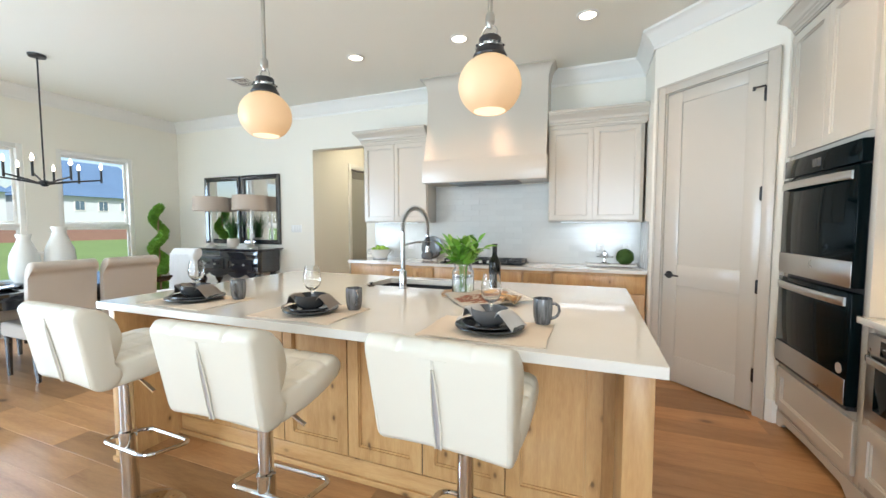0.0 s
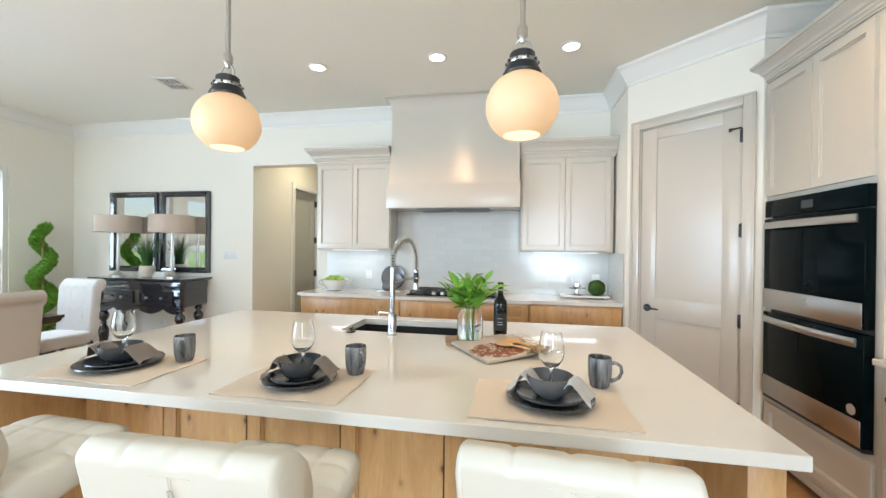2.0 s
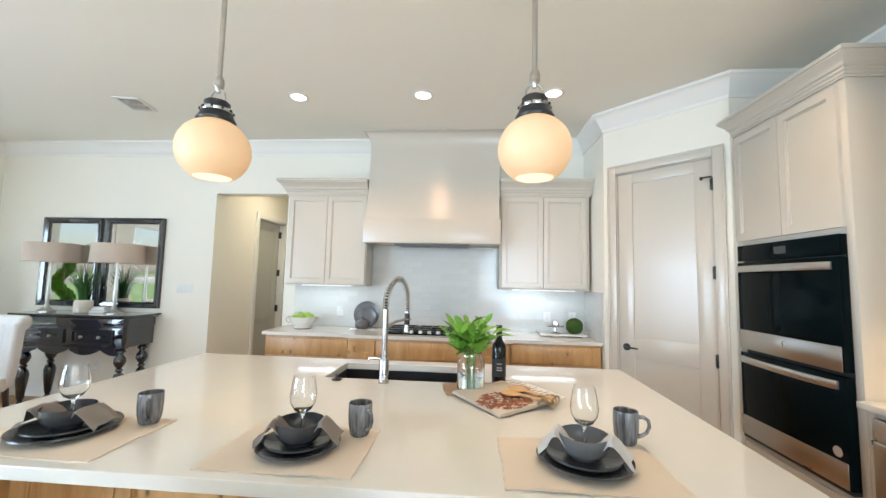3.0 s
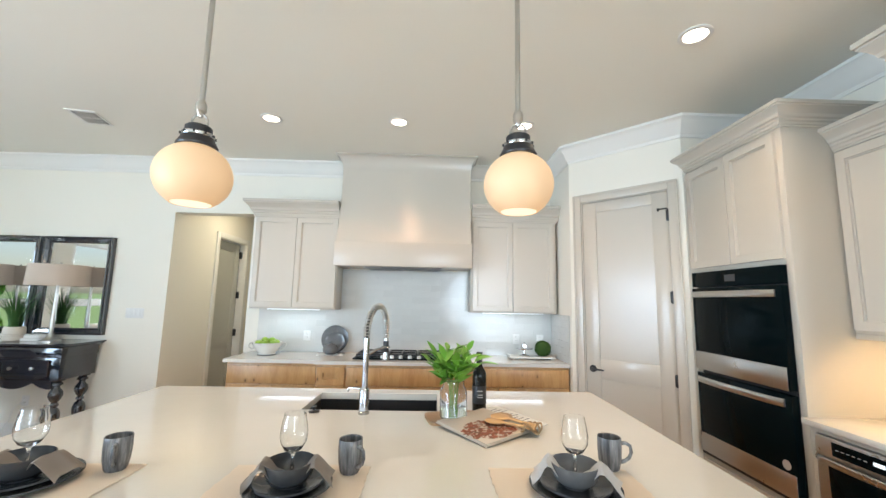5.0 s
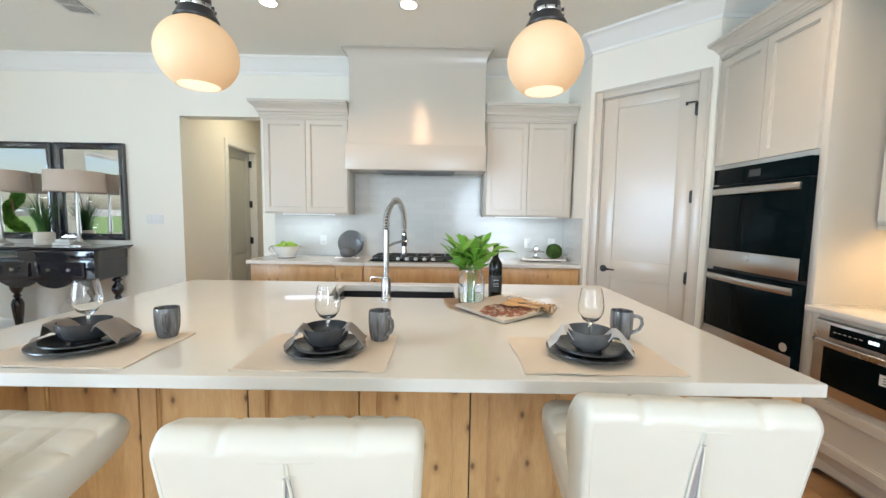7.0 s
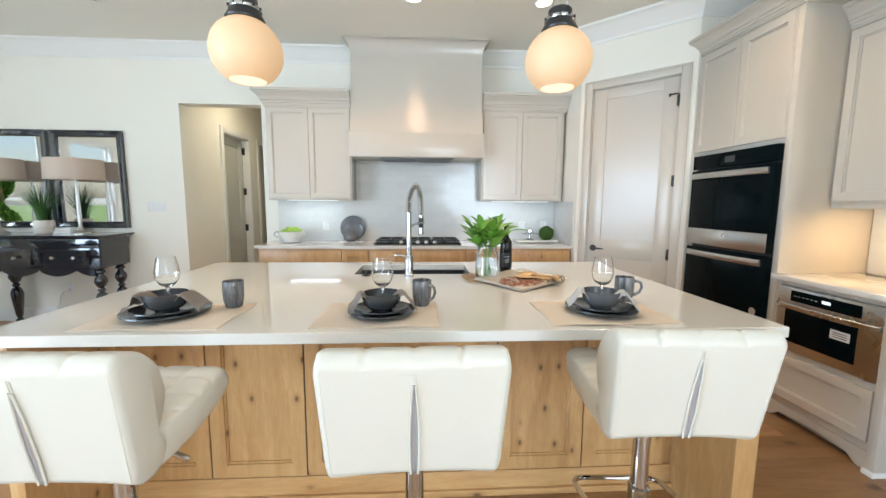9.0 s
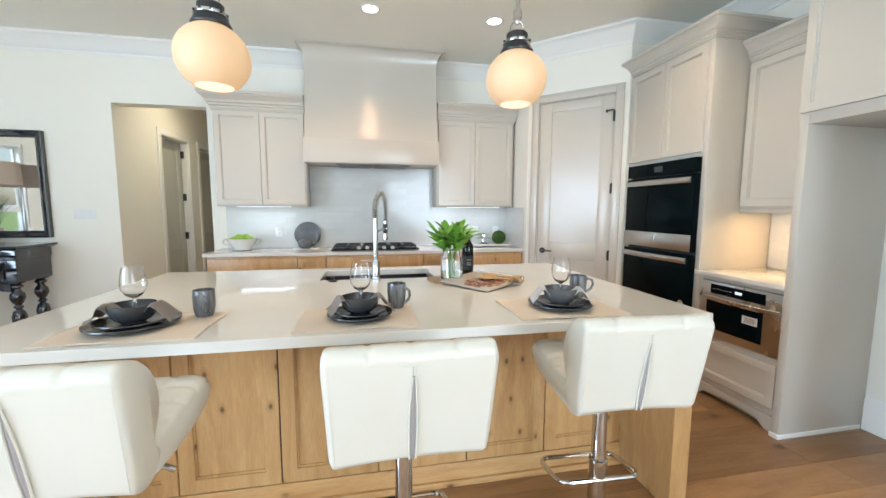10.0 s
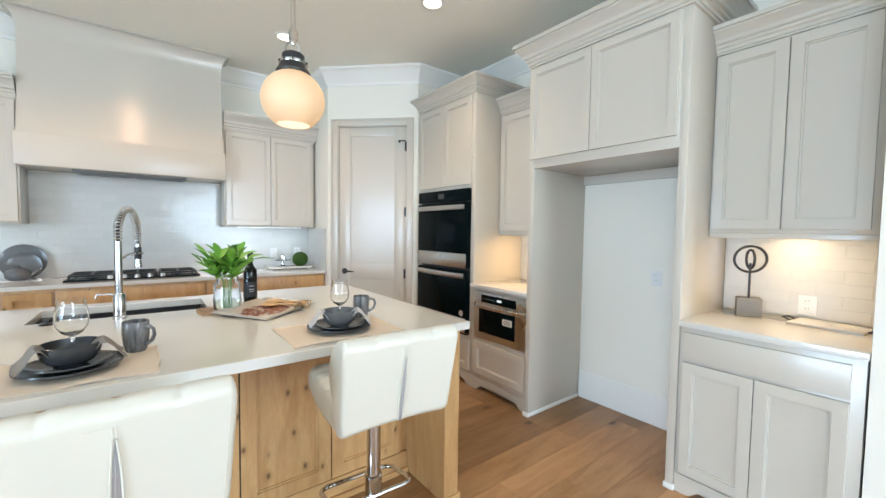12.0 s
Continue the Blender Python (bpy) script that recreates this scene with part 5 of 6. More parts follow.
# ---- on the range worktop ----
colander = thing("footed_bowl", "white enamel bowl with dark looped handles holding apples", "bowl", pose(-2.50, 4.32, TOP) @ Matrix.Diagonal((1.2, 1.2, 1.15, 1)))
part("bowl", lathe(bmesh.new(), [(0, 0), (0.072, 0), (0.072, 0.012), (0.066, 0.016), (0.085, 0.04), (0.112, 0.08), (0.120, 0.105), (0.124, 0.107), (0.115, 0.105), (0.105, 0.08), (0.075, 0.035), (0, 0.025)], 44), CERAMIC, colander, smooth=50)
part("foot_rim", lathe(bmesh.new(), [(0.070, 0.0), (0.0745, 0.0), (0.0745, 0.006), (0.070, 0.006), (0.070, 0.0)], 44), BLACK, colander)
for s in (-1, 1):
    part("handle", tube(bmesh.new(), [(s * 0.112, 0, 0.092), (s * 0.13, 0.018, 0.098), (s * 0.150, 0.012, 0.092), (s * 0.153, 0, 0.078), (s * 0.145, -0.012, 0.062), (s * 0.12, -0.012, 0.047), (s * 0.098, 0, 0.06)], 0.005, 8), NICKEL, colander, "dark metal handle")
rng = random.Random(7)
for k, (x, y, z) in enumerate(((-0.06, -0.03, 0.10), (0.0, -0.055, 0.10), (0.06, -0.03, 0.10), (0.055, 0.04, 0.10), (-0.01, 0.055, 0.10), (-0.06, 0.035, 0.098), (-0.02, -0.005, 0.125), (0.035, 0.0, 0.122))):
    solid("apple", lathe(bmesh.new(), [(0, -0.026), (0.010, -0.030), (0.024, -0.022), (0.032, 0.0), (0.030, 0.016), (0.018, 0.028), (0.006, 0.026), (0, 0.020)], 24), APPLE, "shiny green apple in a white bowl", "apple", pose(-2.50 + x * 1.2, 4.32 + y * 1.2, TOP + z * 1.15 - 0.008, rng.uniform(-30, 30), rng.uniform(-30, 30), 0) @ Matrix.Diagonal((1.15, 1.15, 1.15, 1)), "apples in the bowl", smooth=80)
solid("display_plate", lathe(bmesh.new(), [(0, 0), (0.10, 0.0), (0.14, 0.012), (0.142, 0.017), (0.10, 0.006), (0, 0.006)], 48), GREYWARE, "large grey stoneware plate leaning on the tiles", "plate", pose(-1.88, 4.535, TOP + 0.142, 80, 0, 0), smooth=50)
solid("display_plate", lathe(bmesh.new(), [(0, 0), (0.075, 0.0), (0.105, 0.012), (0.107, 0.017), (0.075, 0.006), (0, 0.006)], 48), GREYWARE, "smaller grey stoneware plate leaning on a larger one", "plate", pose(-1.87, 4.505, TOP + 0.107, 78, 0, 0), smooth=50)
pot = thing("teapot", "small round grey stoneware teapot with a white cloth", "teapot", pose(-1.89, 4.40, TOP + 0.003) @ Matrix.Diagonal((1.2, 1.2, 1.2, 1)))
part("body", lathe(bmesh.new(), [(0, 0), (0.04, 0), (0.06, 0.02), (0.064, 0.045), (0.052, 0.07), (0.03, 0.082), (0.012, 0.088), (0.012, 0.10), (0, 0.102)], 36), GREYWARE, pot, smooth=60)
part("spout", tube(bmesh.new(), [(0.05, 0, 0.03), (0.085, 0, 0.05), (0.10, 0, 0.075)], [0.014, 0.010, 0.007], 10), GREYWARE, pot)
solid("tea_towel", rag(bmesh.new(), -1.99, -1.76, 4.33, 4.42, TOP, wave=0.014, fringe=0.014), surface("white_towel", (0.72, 0.72, 0.70), 0.9, vary=0.04, fine=400, bump=0.3), "rumpled white tea towel on the worktop", "towel", smooth=60)
tr = thing("serving_tray", "white serving tray with metal handles", "tray", pose(0.165, 4.35, TOP) @ Matrix.Diagonal((1.15, 1.1, 1, 1)))
part("tray", boxes((-0.20, 0.20, -0.085, 0.085, 0.012, 0.026), b=0.005), CERAMIC, tr)
for s in (-1, 1):
    part("handle", tube(bmesh.new(), [(s * 0.19, -0.05, 0.026), (s * 0.21, -0.05, 0.042), (s * 0.215, 0.0, 0.045), (s * 0.21, 0.05, 0.042), (s * 0.19, 0.05, 0.026)], 0.005, 8), NICKEL, tr)
    for y in (-0.07, 0.07):
        part("foot", lathe(bmesh.new(), [(0, 0), (0.010, 0), (0.012, 0.006), (0.010, 0.0125), (0, 0.0125)], 14, (s * 0.17, y, 0)), NICKEL, tr)
solid("pedestal_dish", lathe(bmesh.new(), [(0, 0), (0.042, 0), (0.04, 0.006), (0.012, 0.016), (0.010, 0.042), (0.03, 0.05), (0.066, 0.054), (0.066, 0.06), (0.04, 0.064), (0.022, 0.085), (0.008, 0.094), (0.010, 0.102), (0, 0.106)], 36), CHROME, "small silver pedestal dish with a domed lid", "dish", pose(0.10, 4.35, TOP + 0.0265) @ Matrix.Diagonal((1.3, 1.3, 1.3, 1)), smooth=50)


def fuzz(bm, spots, size, rng):
    """Small leaf blades standing on a surface: spots of (place, way out)."""
    for p, n in spots:
        n = (n + Vector((rng.uniform(-0.7, 0.7), rng.uniform(-0.7, 0.7), rng.uniform(-0.7, 0.7)))).normalized()
        s = n.cross(Vector((rng.uniform(-1, 1), rng.uniform(-1, 1), rng.uniform(-1, 1)))).normalized()
        ln = size * rng.uniform(0.6, 1.3)
        a, c, d, e = p, p + n * ln * 0.5 + s * ln * 0.28, p + n * ln, p + n * ln * 0.5 - s * ln * 0.28
        bm.faces.new([bm.verts.new(q) for q in (a, c, d, e)])
    return bm


BALLMOSS = surface("dark_moss", (0.045, 0.105, 0.014), 0.8, vary=0.4, coarse=20, fine=90, bump=0.5)
ball = thing("moss_ball", "round green preserved moss ball on a tray", "moss ball", pose(0.29, 4.35, TOP + 0.026 + 0.075) @ Matrix.Diagonal((1.23, 1.23, 1.23, 1)))
bm = bmesh.new()
bmesh.ops.create_icosphere(bm, subdivisions=3, radius=0.060)
part("core", bm, BALLMOSS, ball)
rng = random.Random(3)
spots = []
for _ in range(1500):
    v = Vector((rng.gauss(0, 1), rng.gauss(0, 1), rng.gauss(0, 1))).normalized()
    spots.append((v * 0.0595, v))
tagged(part("moss", fuzz(bmesh.new(), spots, 0.010, rng), BALLMOSS, ball, smooth=None), kind="stuff")

# ---- coffee corner ----
sc = thing("ring_sculpture", "dark metal ring sculpture on a grey block", "sculpture", pose(1.60, 0.60, TOP, 0, 0, 20))
part("block", boxes((-0.055, 0.055, -0.055, 0.055, 0, 0.095), b=0.002), surface("grey_stone", (0.20, 0.19, 0.175), 0.6, vary=0.15, fine=150), sc)
part("rod", tube(bmesh.new(), [(0, 0, 0.095), (0, 0, 0.29)], 0.006, 10), BLACK, sc)
for ra, rb, zc, turn in ((0.088, 0.072, 0.312, -60), (0.028, 0.052, 0.312, 35)):
    pts = [(ra * math.cos(k * math.pi / 20), 0, zc + rb * math.sin(k * math.pi / 20)) for k in range(40)]
    part("ring", tube(bmesh.new(), pts, 0.007, 8, closed=True), BLACK, sc, at=pose(0, 0, 0, 0, 0, turn))
art = thing("decor_tray", "flat white tray with grey leaf pattern and handles", "tray", pose(1.585, 0.27, TOP, 0, 0, -8))
part("rim", boxes((-0.10, 0.10, -0.14, 0.14, 0.0, 0.007), b=0.002), NICKEL, art)
part("face", boxes((-0.096, 0.096, -0.136, 0.136, 0.0072, 0.011)), surface("printed_face", (0.60, 0.60, 0.60), 0.4, vary=0.35, coarse=25, fine=90, bump=0.0), art)
for s in (-1, 1):
    part("handle", tube(bmesh.new(), [(-0.03, s * 0.138, 0.008), (-0.03, s * 0.175, 0.02), (0.03, s * 0.175, 0.02), (0.03, s * 0.138, 0.008)], 0.004, 8), BLACK, art)


PLATE = surface("white_plastic", (0.76, 0.76, 0.74), 0.4, vary=0.015, bump=0.0)


def outlet(m, gangs=0):
    o = thing("switch_plate" if gangs else "wall_outlet", "white four-gang light switch plate on the wall" if gangs else "white duplex power outlet on the wall", "light switch" if gangs else "power outlet", m)
    w = 0.19 if gangs else 0.075
    part("plate", boxes((-w / 2, w / 2, -0.006, 0, -0.058, 0.047), b=0.003), PLATE, o)
    for k in range(gangs or 1):
        x = (k - (gangs - 1) / 2) * 0.046 if gangs else 0
        if gangs:
            part("rocker", boxes((x - 0.016, x + 0.016, -0.009, -0.006, -0.033, 0.033), b=0.001), PLATE, o)
        else:
            for z in (-0.02, 0.02):
                sck = part("socket", boxes((-0.016, 0.016, -0.008, -0.006, z - 0.014, z + 0.014), b=0.001), PLATE, o)
                part("slot", boxes((-0.008, -0.006, -0.0086, -0.008, z - 0.004, z + 0.005)), GAP, sck)
                part("slot", boxes((0.006, 0.008, -0.0086, -0.008, z - 0.004, z + 0.005)), GAP, sck)
    return o


outlet(pose(-4.04, 4.58, 1.29), 4)
outlet(pose(-5.04, 4.58, 0.376))
outlet(pose(-2.19, 4.568, 1.09))
outlet(pose(0.06, 4.568, 1.09))
outlet(pose(1.77, 1.168, 1.05, 0, 0, -90))
outlet(pose(1.758, 0.381, 0.99, 0, 0, -90))
outlet(pose(0.32, 4.568, 1.09))

plug = thing("power_cord", "thin white power cord plugged into the wall outlet", "power cord", pose(-5.04, 4.571, 0.356))
part("plug", boxes((-0.014, 0.014, -0.03, 0.0, -0.012, 0.012), b=0.004), PLATE, plug)
part("cord", tube(bmesh.new(), [(0, -0.028, 0), (-0.02, -0.045, -0.01), (-0.07, -0.04, -0.06), (-0.10, -0.03, -0.16), (-0.16, -0.035, -0.27), (-0.26, -0.05, -0.345), (-0.42, -0.06, -0.351), (-0.60, -0.05, -0.351)], 0.0035, 6), PLATE, plug)

# ---- sideboard wall ----
def mirror(x0, x1):
    mi = thing("wall_mirror", "tall wall mirror in a black stepped wooden frame", "mirror", pose(x0, 4.58, 1.05), "mirrors over the sideboard")
    w, h = x1 - x0, 1.04
    prof = [(0, -0.001), (0, -0.045), (0.012, -0.05), (0.02, -0.042), (0.05, -0.030), (0.06, -0.033), (0.068, -0.022), (0.068, -0.001)]
    bm = bmesh.new()
    loop = [(0, 0, 1, 1), (w, 0, -1, 1), (w, h, -1, -1), (0, h, 1, -1)]
    rings = [[bm.verts.new((x + o * sx, y, z + o * sz)) for o, y in prof] for x, z, sx, sz in loop]
    for i in range(4):
        a, c = rings[i], rings[(i + 1) % 4]
        for k in range(len(prof)):
            bm.faces.new((a[k], c[k], c[(k + 1) % len(prof)], a[(k + 1) % len(prof)]))
    part("frame", bm, INK, mi, smooth=None)
    part("glass", boxes((0.06, w - 0.06, -0.014, -0.004, 0.06, h - 0.06)), MIRROR, mi, "silvered mirror glass", smooth=None)
    return mi


mirror(-5.845, -5.10)
mirror(-5.065, -4.325)

cx0, cx1, cy0, cy1, CZ = -5.62, -4.30, 4.10, 4.55, 1.0
sb = thing("sideboard", "blue-black lacquered sideboard with two drawers and turned legs", "sideboard", pose(cx0, cy0, 0))
W, D = cx1 - cx0, cy1 - cy0
bm = moulding(bmesh.new(), [(0.03, 0.03), (W - 0.03, 0.03), (W - 0.03, D), (0.03, D)], [(-0.02, CZ - 0.035), (0.01, CZ - 0.035), (0.02, CZ - 0.022), (0.03, CZ - 0.018), (0.03, CZ), (-0.02, CZ)], closed=True)
box(bm, 0.045, W - 0.045, 0.045, D - 0.015, CZ - 0.03, CZ - 0.001)
part("top", bm, INK, sb)
part("frieze", boxes((0.04, W - 0.04, 0.04, D, CZ - 0.13, CZ - 0.036), b=0.003), INK, sb)
part("case", boxes((0.05, W - 0.05, 0.05, D - 0.002, 0.665, CZ - 0.13), b=0.003), INK, sb)
for a, c in ((0.14, 0.62), (0.70, 1.18)):
    d = part("drawer", shaker(bmesh.new(), a, c, 0.70, 0.85, 0.022, 0.018, 0.05), INK, sb)
    for k in (0.14, 0.34):
        part("knob", lathe(bmesh.new(), [(0, 0), (0.008, 0), (0.007, 0.012), (0.016, 0.020), (0.016, 0.026), (0, 0.03)], 18), NICKEL, d, "pewter knob", at=pose(a + k, 0.033, 0.775, 90))
bm = bmesh.new()
n = 40
lo = [(0.12 + (W - 0.24) * k / n, 0.655 - 0.075 * (abs(math.cos(3 * math.pi * k / n)) ** 0.6)) for k in range(n + 1)]
vs = [[bm.verts.new((x, y, z)) for x, z in lo] + [bm.verts.new((W - 0.12, y, 0.664)), bm.verts.new((0.12, y, 0.664))] for y in (0.06, 0.085)]
bm.faces.new(vs[0][::-1])
bm.faces.new(vs[1])
for k in range(len(vs[0])):
    j = (k + 1) % len(vs[0])
    bm.faces.new((vs[0][k], vs[0][j], vs[1][j], vs[1][k]))
part("carved_apron", bm, INK, sb, "carved scalloped apron", smooth=None)
LEG = [(0, 0), (0.026, 0.0), (0.034, 0.012), (0.034, 0.045), (0.022, 0.06), (0.02, 0.075), (0.03, 0.09), (0.05, 0.28), (0.054, 0.34), (0.042, 0.385), (0.022, 0.41), (0.034, 0.425), (0.034, 0.435), (0.022, 0.45), (0.04, 0.475), (0.056, 0.515), (0.05, 0.555), (0.028, 0.585), (0.026, 0.60), (0.045, 0.615), (0.045, 0.63), (0.03, 0.645), (0.06, 0.655), (0.06, 0.666), (0, 0.666)]
for x in (0.11, W - 0.11):
    for y in (0.11, D - 0.07):
        part("leg", lathe(bmesh.new(), LEG, 24, (x, y, 0)), INK, sb, "bulbous turned leg", smooth=50)


def table_lamp(x):
    l = thing("table_lamp", "silver stem table lamp with a wide taupe drum shade", "table lamp", pose(x, 4.37, CZ + 0.0005), "lamps on the sideboard")
    part("base", lathe(bmesh.new(), [(0, 0), (0.085, 0), (0.085, 0.012), (0.06, 0.022), (0.03, 0.045), (0.022, 0.075), (0, 0.075)], 32), NICKEL, l, smooth=50)
    part("stem", lathe(bmesh.new(), [(0, 0.07), (0.016, 0.07), (0.021, 0.16), (0.012, 0.52), (0.012, 0.60), (0, 0.60)], 24), NICKEL, l, smooth=50)
    part("shade", lathe(bmesh.new(), [(0.242, 0.555), (0.246, 0.555), (0.238, 0.765), (0.234, 0.765), (0.242, 0.555)], 48), SHADE, l, "taupe linen drum shade", smooth=50)
    part("shade_spider", boxes((-0.235, 0.235, -0.002, 0.002, 0.74, 0.744), (-0.002, 0.002, -0.235, 0.235, 0.74, 0.744)), NICKEL, l)
    part("finial", lathe(bmesh.new(), [(0, 0.60), (0.006, 0.60), (0.006, 0.77), (0.010, 0.78), (0.006, 0.795), (0, 0.797)], 14), NICKEL, l)


table_lamp(-4.69)
table_lamp(-5.50)
gp = thing("grass_plant", "potted green grass plant in a cream ribbed pot", "plant", pose(-5.01, 4.33, CZ + 0.0005))
part("pot", lathe(bmesh.new(), [(0, 0), (0.072, 0), (0.082, 0.01), (0.085, 0.06), (0.08, 0.065), (0.085, 0.07), (0.083, 0.125), (0.072, 0.14), (0.068, 0.135), (0.072, 0.12), (0, 0.12)], 36), surface("cream_pot", (0.60, 0.54, 0.46), 0.7, vary=0.1), gp)
rng = random.Random(21)
bm = bmesh.new()
for _ in range(170):
    a, r = rng.random() * 6.28, 0.05 * rng.random()
    lean, h = rng.uniform(0.02, 0.16), rng.uniform(0.25, 0.46)
    p = Vector((r * math.cos(a), r * math.sin(a), 0.118))
    side = Vector((-math.sin(a + 0.5), math.cos(a + 0.5), 0)) * 0.005
    rows = []
    for k in range(6):
        f = k / 5
        q = p + Vector((math.cos(a), math.sin(a), 0)) * lean * f * f * 1.4 + Vector((0, 0, h * f))
        w = side * (1 - f * 0.9)
        rows.append((bm.verts.new(q - w), bm.verts.new(q + w)))
    for x, y in zip(rows, rows[1:]):
        bm.faces.new((x[0], x[1], y[1], y[0]))
tagged(part("grass", bm, GRASSY, gp), kind="stuff")
for k, (w, h, zz, c, t) in enumerate(((0.20, 0.15, 0.0, (0.55, 0.53, 0.50), 6), (0.17, 0.13, 0.031, (0.66, 0.64, 0.60), -5))):
    bk = thing("book", "pale hardback book lying on the sideboard", "book", pose(-4.84, 4.40, CZ + 0.0005 + zz, 0, 0, t))
    part("cover", boxes((-w / 2, w / 2, -h / 2, h / 2, 0, 0.004), (-w / 2, w / 2, -h / 2, h / 2, 0.026, 0.030), (-w / 2, -w / 2 + 0.004, -h / 2, h / 2, 0.004, 0.026)), surface("book_cloth", c, 0.7), bk)
    part("page_block", boxes((-w / 2 + 0.004, w / 2 - 0.005, -h / 2 + 0.005, h / 2 - 0.005, 0.004, 0.026)), CERAMIC, bk)

# ---- dining room ----
TX0, TX1, TY0, TY1 = -5.72, -4.50, 1.05, 3.08
dt = thing("dining_table", "large blue-black dining table with a thick moulded top", "dining table", pose(TX0, TY0, 0))
W, D = TX1 - TX0, TY1 - TY0
bm = moulding(bmesh.new(), [(0.03, 0.03), (W - 0.03, 0.03), (W - 0.03, D - 0.03), (0.03, D - 0.03)], [(-0.02, 0.70), (0.0, 0.70), (0.012, 0.712), (0.02, 0.735), (0.03, 0.74), (0.03, 0.765), (-0.02, 0.765)], closed=True)
box(bm, 0.045, W - 0.045, 0.045, D - 0.045, 0.705, 0.7645)
part("tabletop", bm, INK, dt)
part("apron", boxes((0.12, W - 0.12, 0.12, D - 0.12, 0.61, 0.70), b=0.003), INK, dt)
for x in (0.16, W - 0.16):
    for y in (0.16, D - 0.16):
        part("leg", lathe(bmesh.new(), [(r * 1.15, z * 0.93) if r else (0, z * 0.93) for r, z in LEG], 24, (x, y, 0)), INK, dt, smooth=50)


def parsons_chair(m, tufted=False, group="dining chairs at the table"):
    """Upholstered chair; the back stands at y = -0.23 and the seat faces +y."""
    cloth = TUFTED if tufted else UPHOLSTERY
    c = thing("dining_chair", "white button-tufted upholstered dining chair with nailhead trim" if tufted else "beige upholstered dining chair with a rolled back and dark legs", "dining chair", m, group)
    part("seat", cushion(bmesh.new(), rounded([(-0.20, 0.36), (0.25, 0.36), (0.26, 0.46), (0.22, 0.49), (-0.20, 0.48)], 0.03), 0.235, soft=0.03), cloth, c, smooth=60)
    back = rounded([(-0.17, 0.38), (-0.24, 0.38), (-0.285, 0.92), (-0.335, 0.955), (-0.345, 1.0), (-0.31, 1.03), (-0.25, 1.02), (-0.20, 0.94)], 0.025)
    bk = part("backrest", cushion(bmesh.new(), back, 0.238, grooves=(-0.55, -0.18, 0.18, 0.55) if tufted else (-0.4, 0.0, 0.4), depth=0.006 if tufted else 0.003, soft=0.03), cloth, c, smooth=60)
    if tufted:
        for r in range(6):
            for k in range(4 + r % 2):
                x, z = (k - (3 + r % 2) / 2) * 0.11, 0.55 + 0.08 * r
                part("button", lathe(bmesh.new(), [(0, 0), (0.009, 0), (0.006, 0.005), (0, 0.006)], 12), cloth, bk, at=pose(x, -0.172 - 0.06 * (z - 0.38) * 0.9, z, -90))
        for k in range(22):
            part("nailhead", lathe(bmesh.new(), [(0, 0), (0.007, 0), (0.005, 0.004), (0, 0.005)], 8), BLACK, c, at=pose(0.236, -0.19 + 0.0205 * k, 0.385, 0, 90, 0))
            part("nailhead", lathe(bmesh.new(), [(0, 0), (0.007, 0), (0.005, 0.004), (0, 0.005)], 8), BLACK, c, at=pose(-0.226 + 0.0215 * k, 0.258, 0.385, 90, 0, 0))
    for x in (-0.195, 0.195):
        part("leg", tube(bmesh.new(), [(x, 0.21, 0.0), (x, 0.205, 0.37)], [0.018, 0.026], 10), INK, c, "dark turned leg")
        part("leg", tube(bmesh.new(), [(x, -0.25, 0.0), (x, -0.20, 0.38)], [0.018, 0.026], 10), INK, c, "dark raked leg")
    part("stretcher", tube(bmesh.new(), [(-0.195, -0.225, 0.16), (0.195, -0.225, 0.16)], 0.012, 8), INK, c)
    return c


near = parsons_chair(pose(-4.62, 2.04, 0, 0, 0, 90))
copy_thing(near, pose(-4.58, 2.55, 0, 0, 0, 90))
copy_thing(near, pose(-5.72, 1.98, 0, 0, 0, -90))
copy_thing(near, pose(-5.72, 2.60, 0, 0, 0, -90))
parsons_chair(pose(-5.13, 3.42, 0, 0, 0, 180), True, "head chairs")

for x, y, s, r in ((-5.10, 2.36, 1.0, 0.125), (-5.12, 2.10, 0.86, 0.115)):
    solid("floor_vase", lathe(bmesh.new(), [(0, 0), (r * 0.75, 0), (r * 0.95, 0.06 * s), (r, 0.16 * s), (r * 0.9, 0.30 * s), (r * 0.45, 0.45 * s), (r * 0.40, 0.48 * s), (r * 0.52, 0.52 * s), (r * 0.48, 0.53 * s), (r * 0.34, 0.48 * s), (r * 0.3, 0.40 * s), (0, 0.38 * s)], 40), CERAMIC, "white ceramic bottle-shaped vase on a dining table tray", "vase", pose(x, y, 0.79), "vases on the dining table", smooth=60)
solid("table_tray", boxes((-5.28, -4.92, 1.93, 2.55, 0.7655, 0.7895), b=0.004), INK, "dark tray under white vases on the dining table", "tray")
solid("dining_plate", plate(0.14, 0.02), CERAMIC, "white plate set at the dining table end", "plate", pose(-4.75, 2.88, 0.7655), smooth=50)
solid("dining_plate", plate(0.14, 0.02), STONEWARE, "dark plate set on the dining table", "plate", pose(-4.85, 1.80, 0.7655), smooth=50)

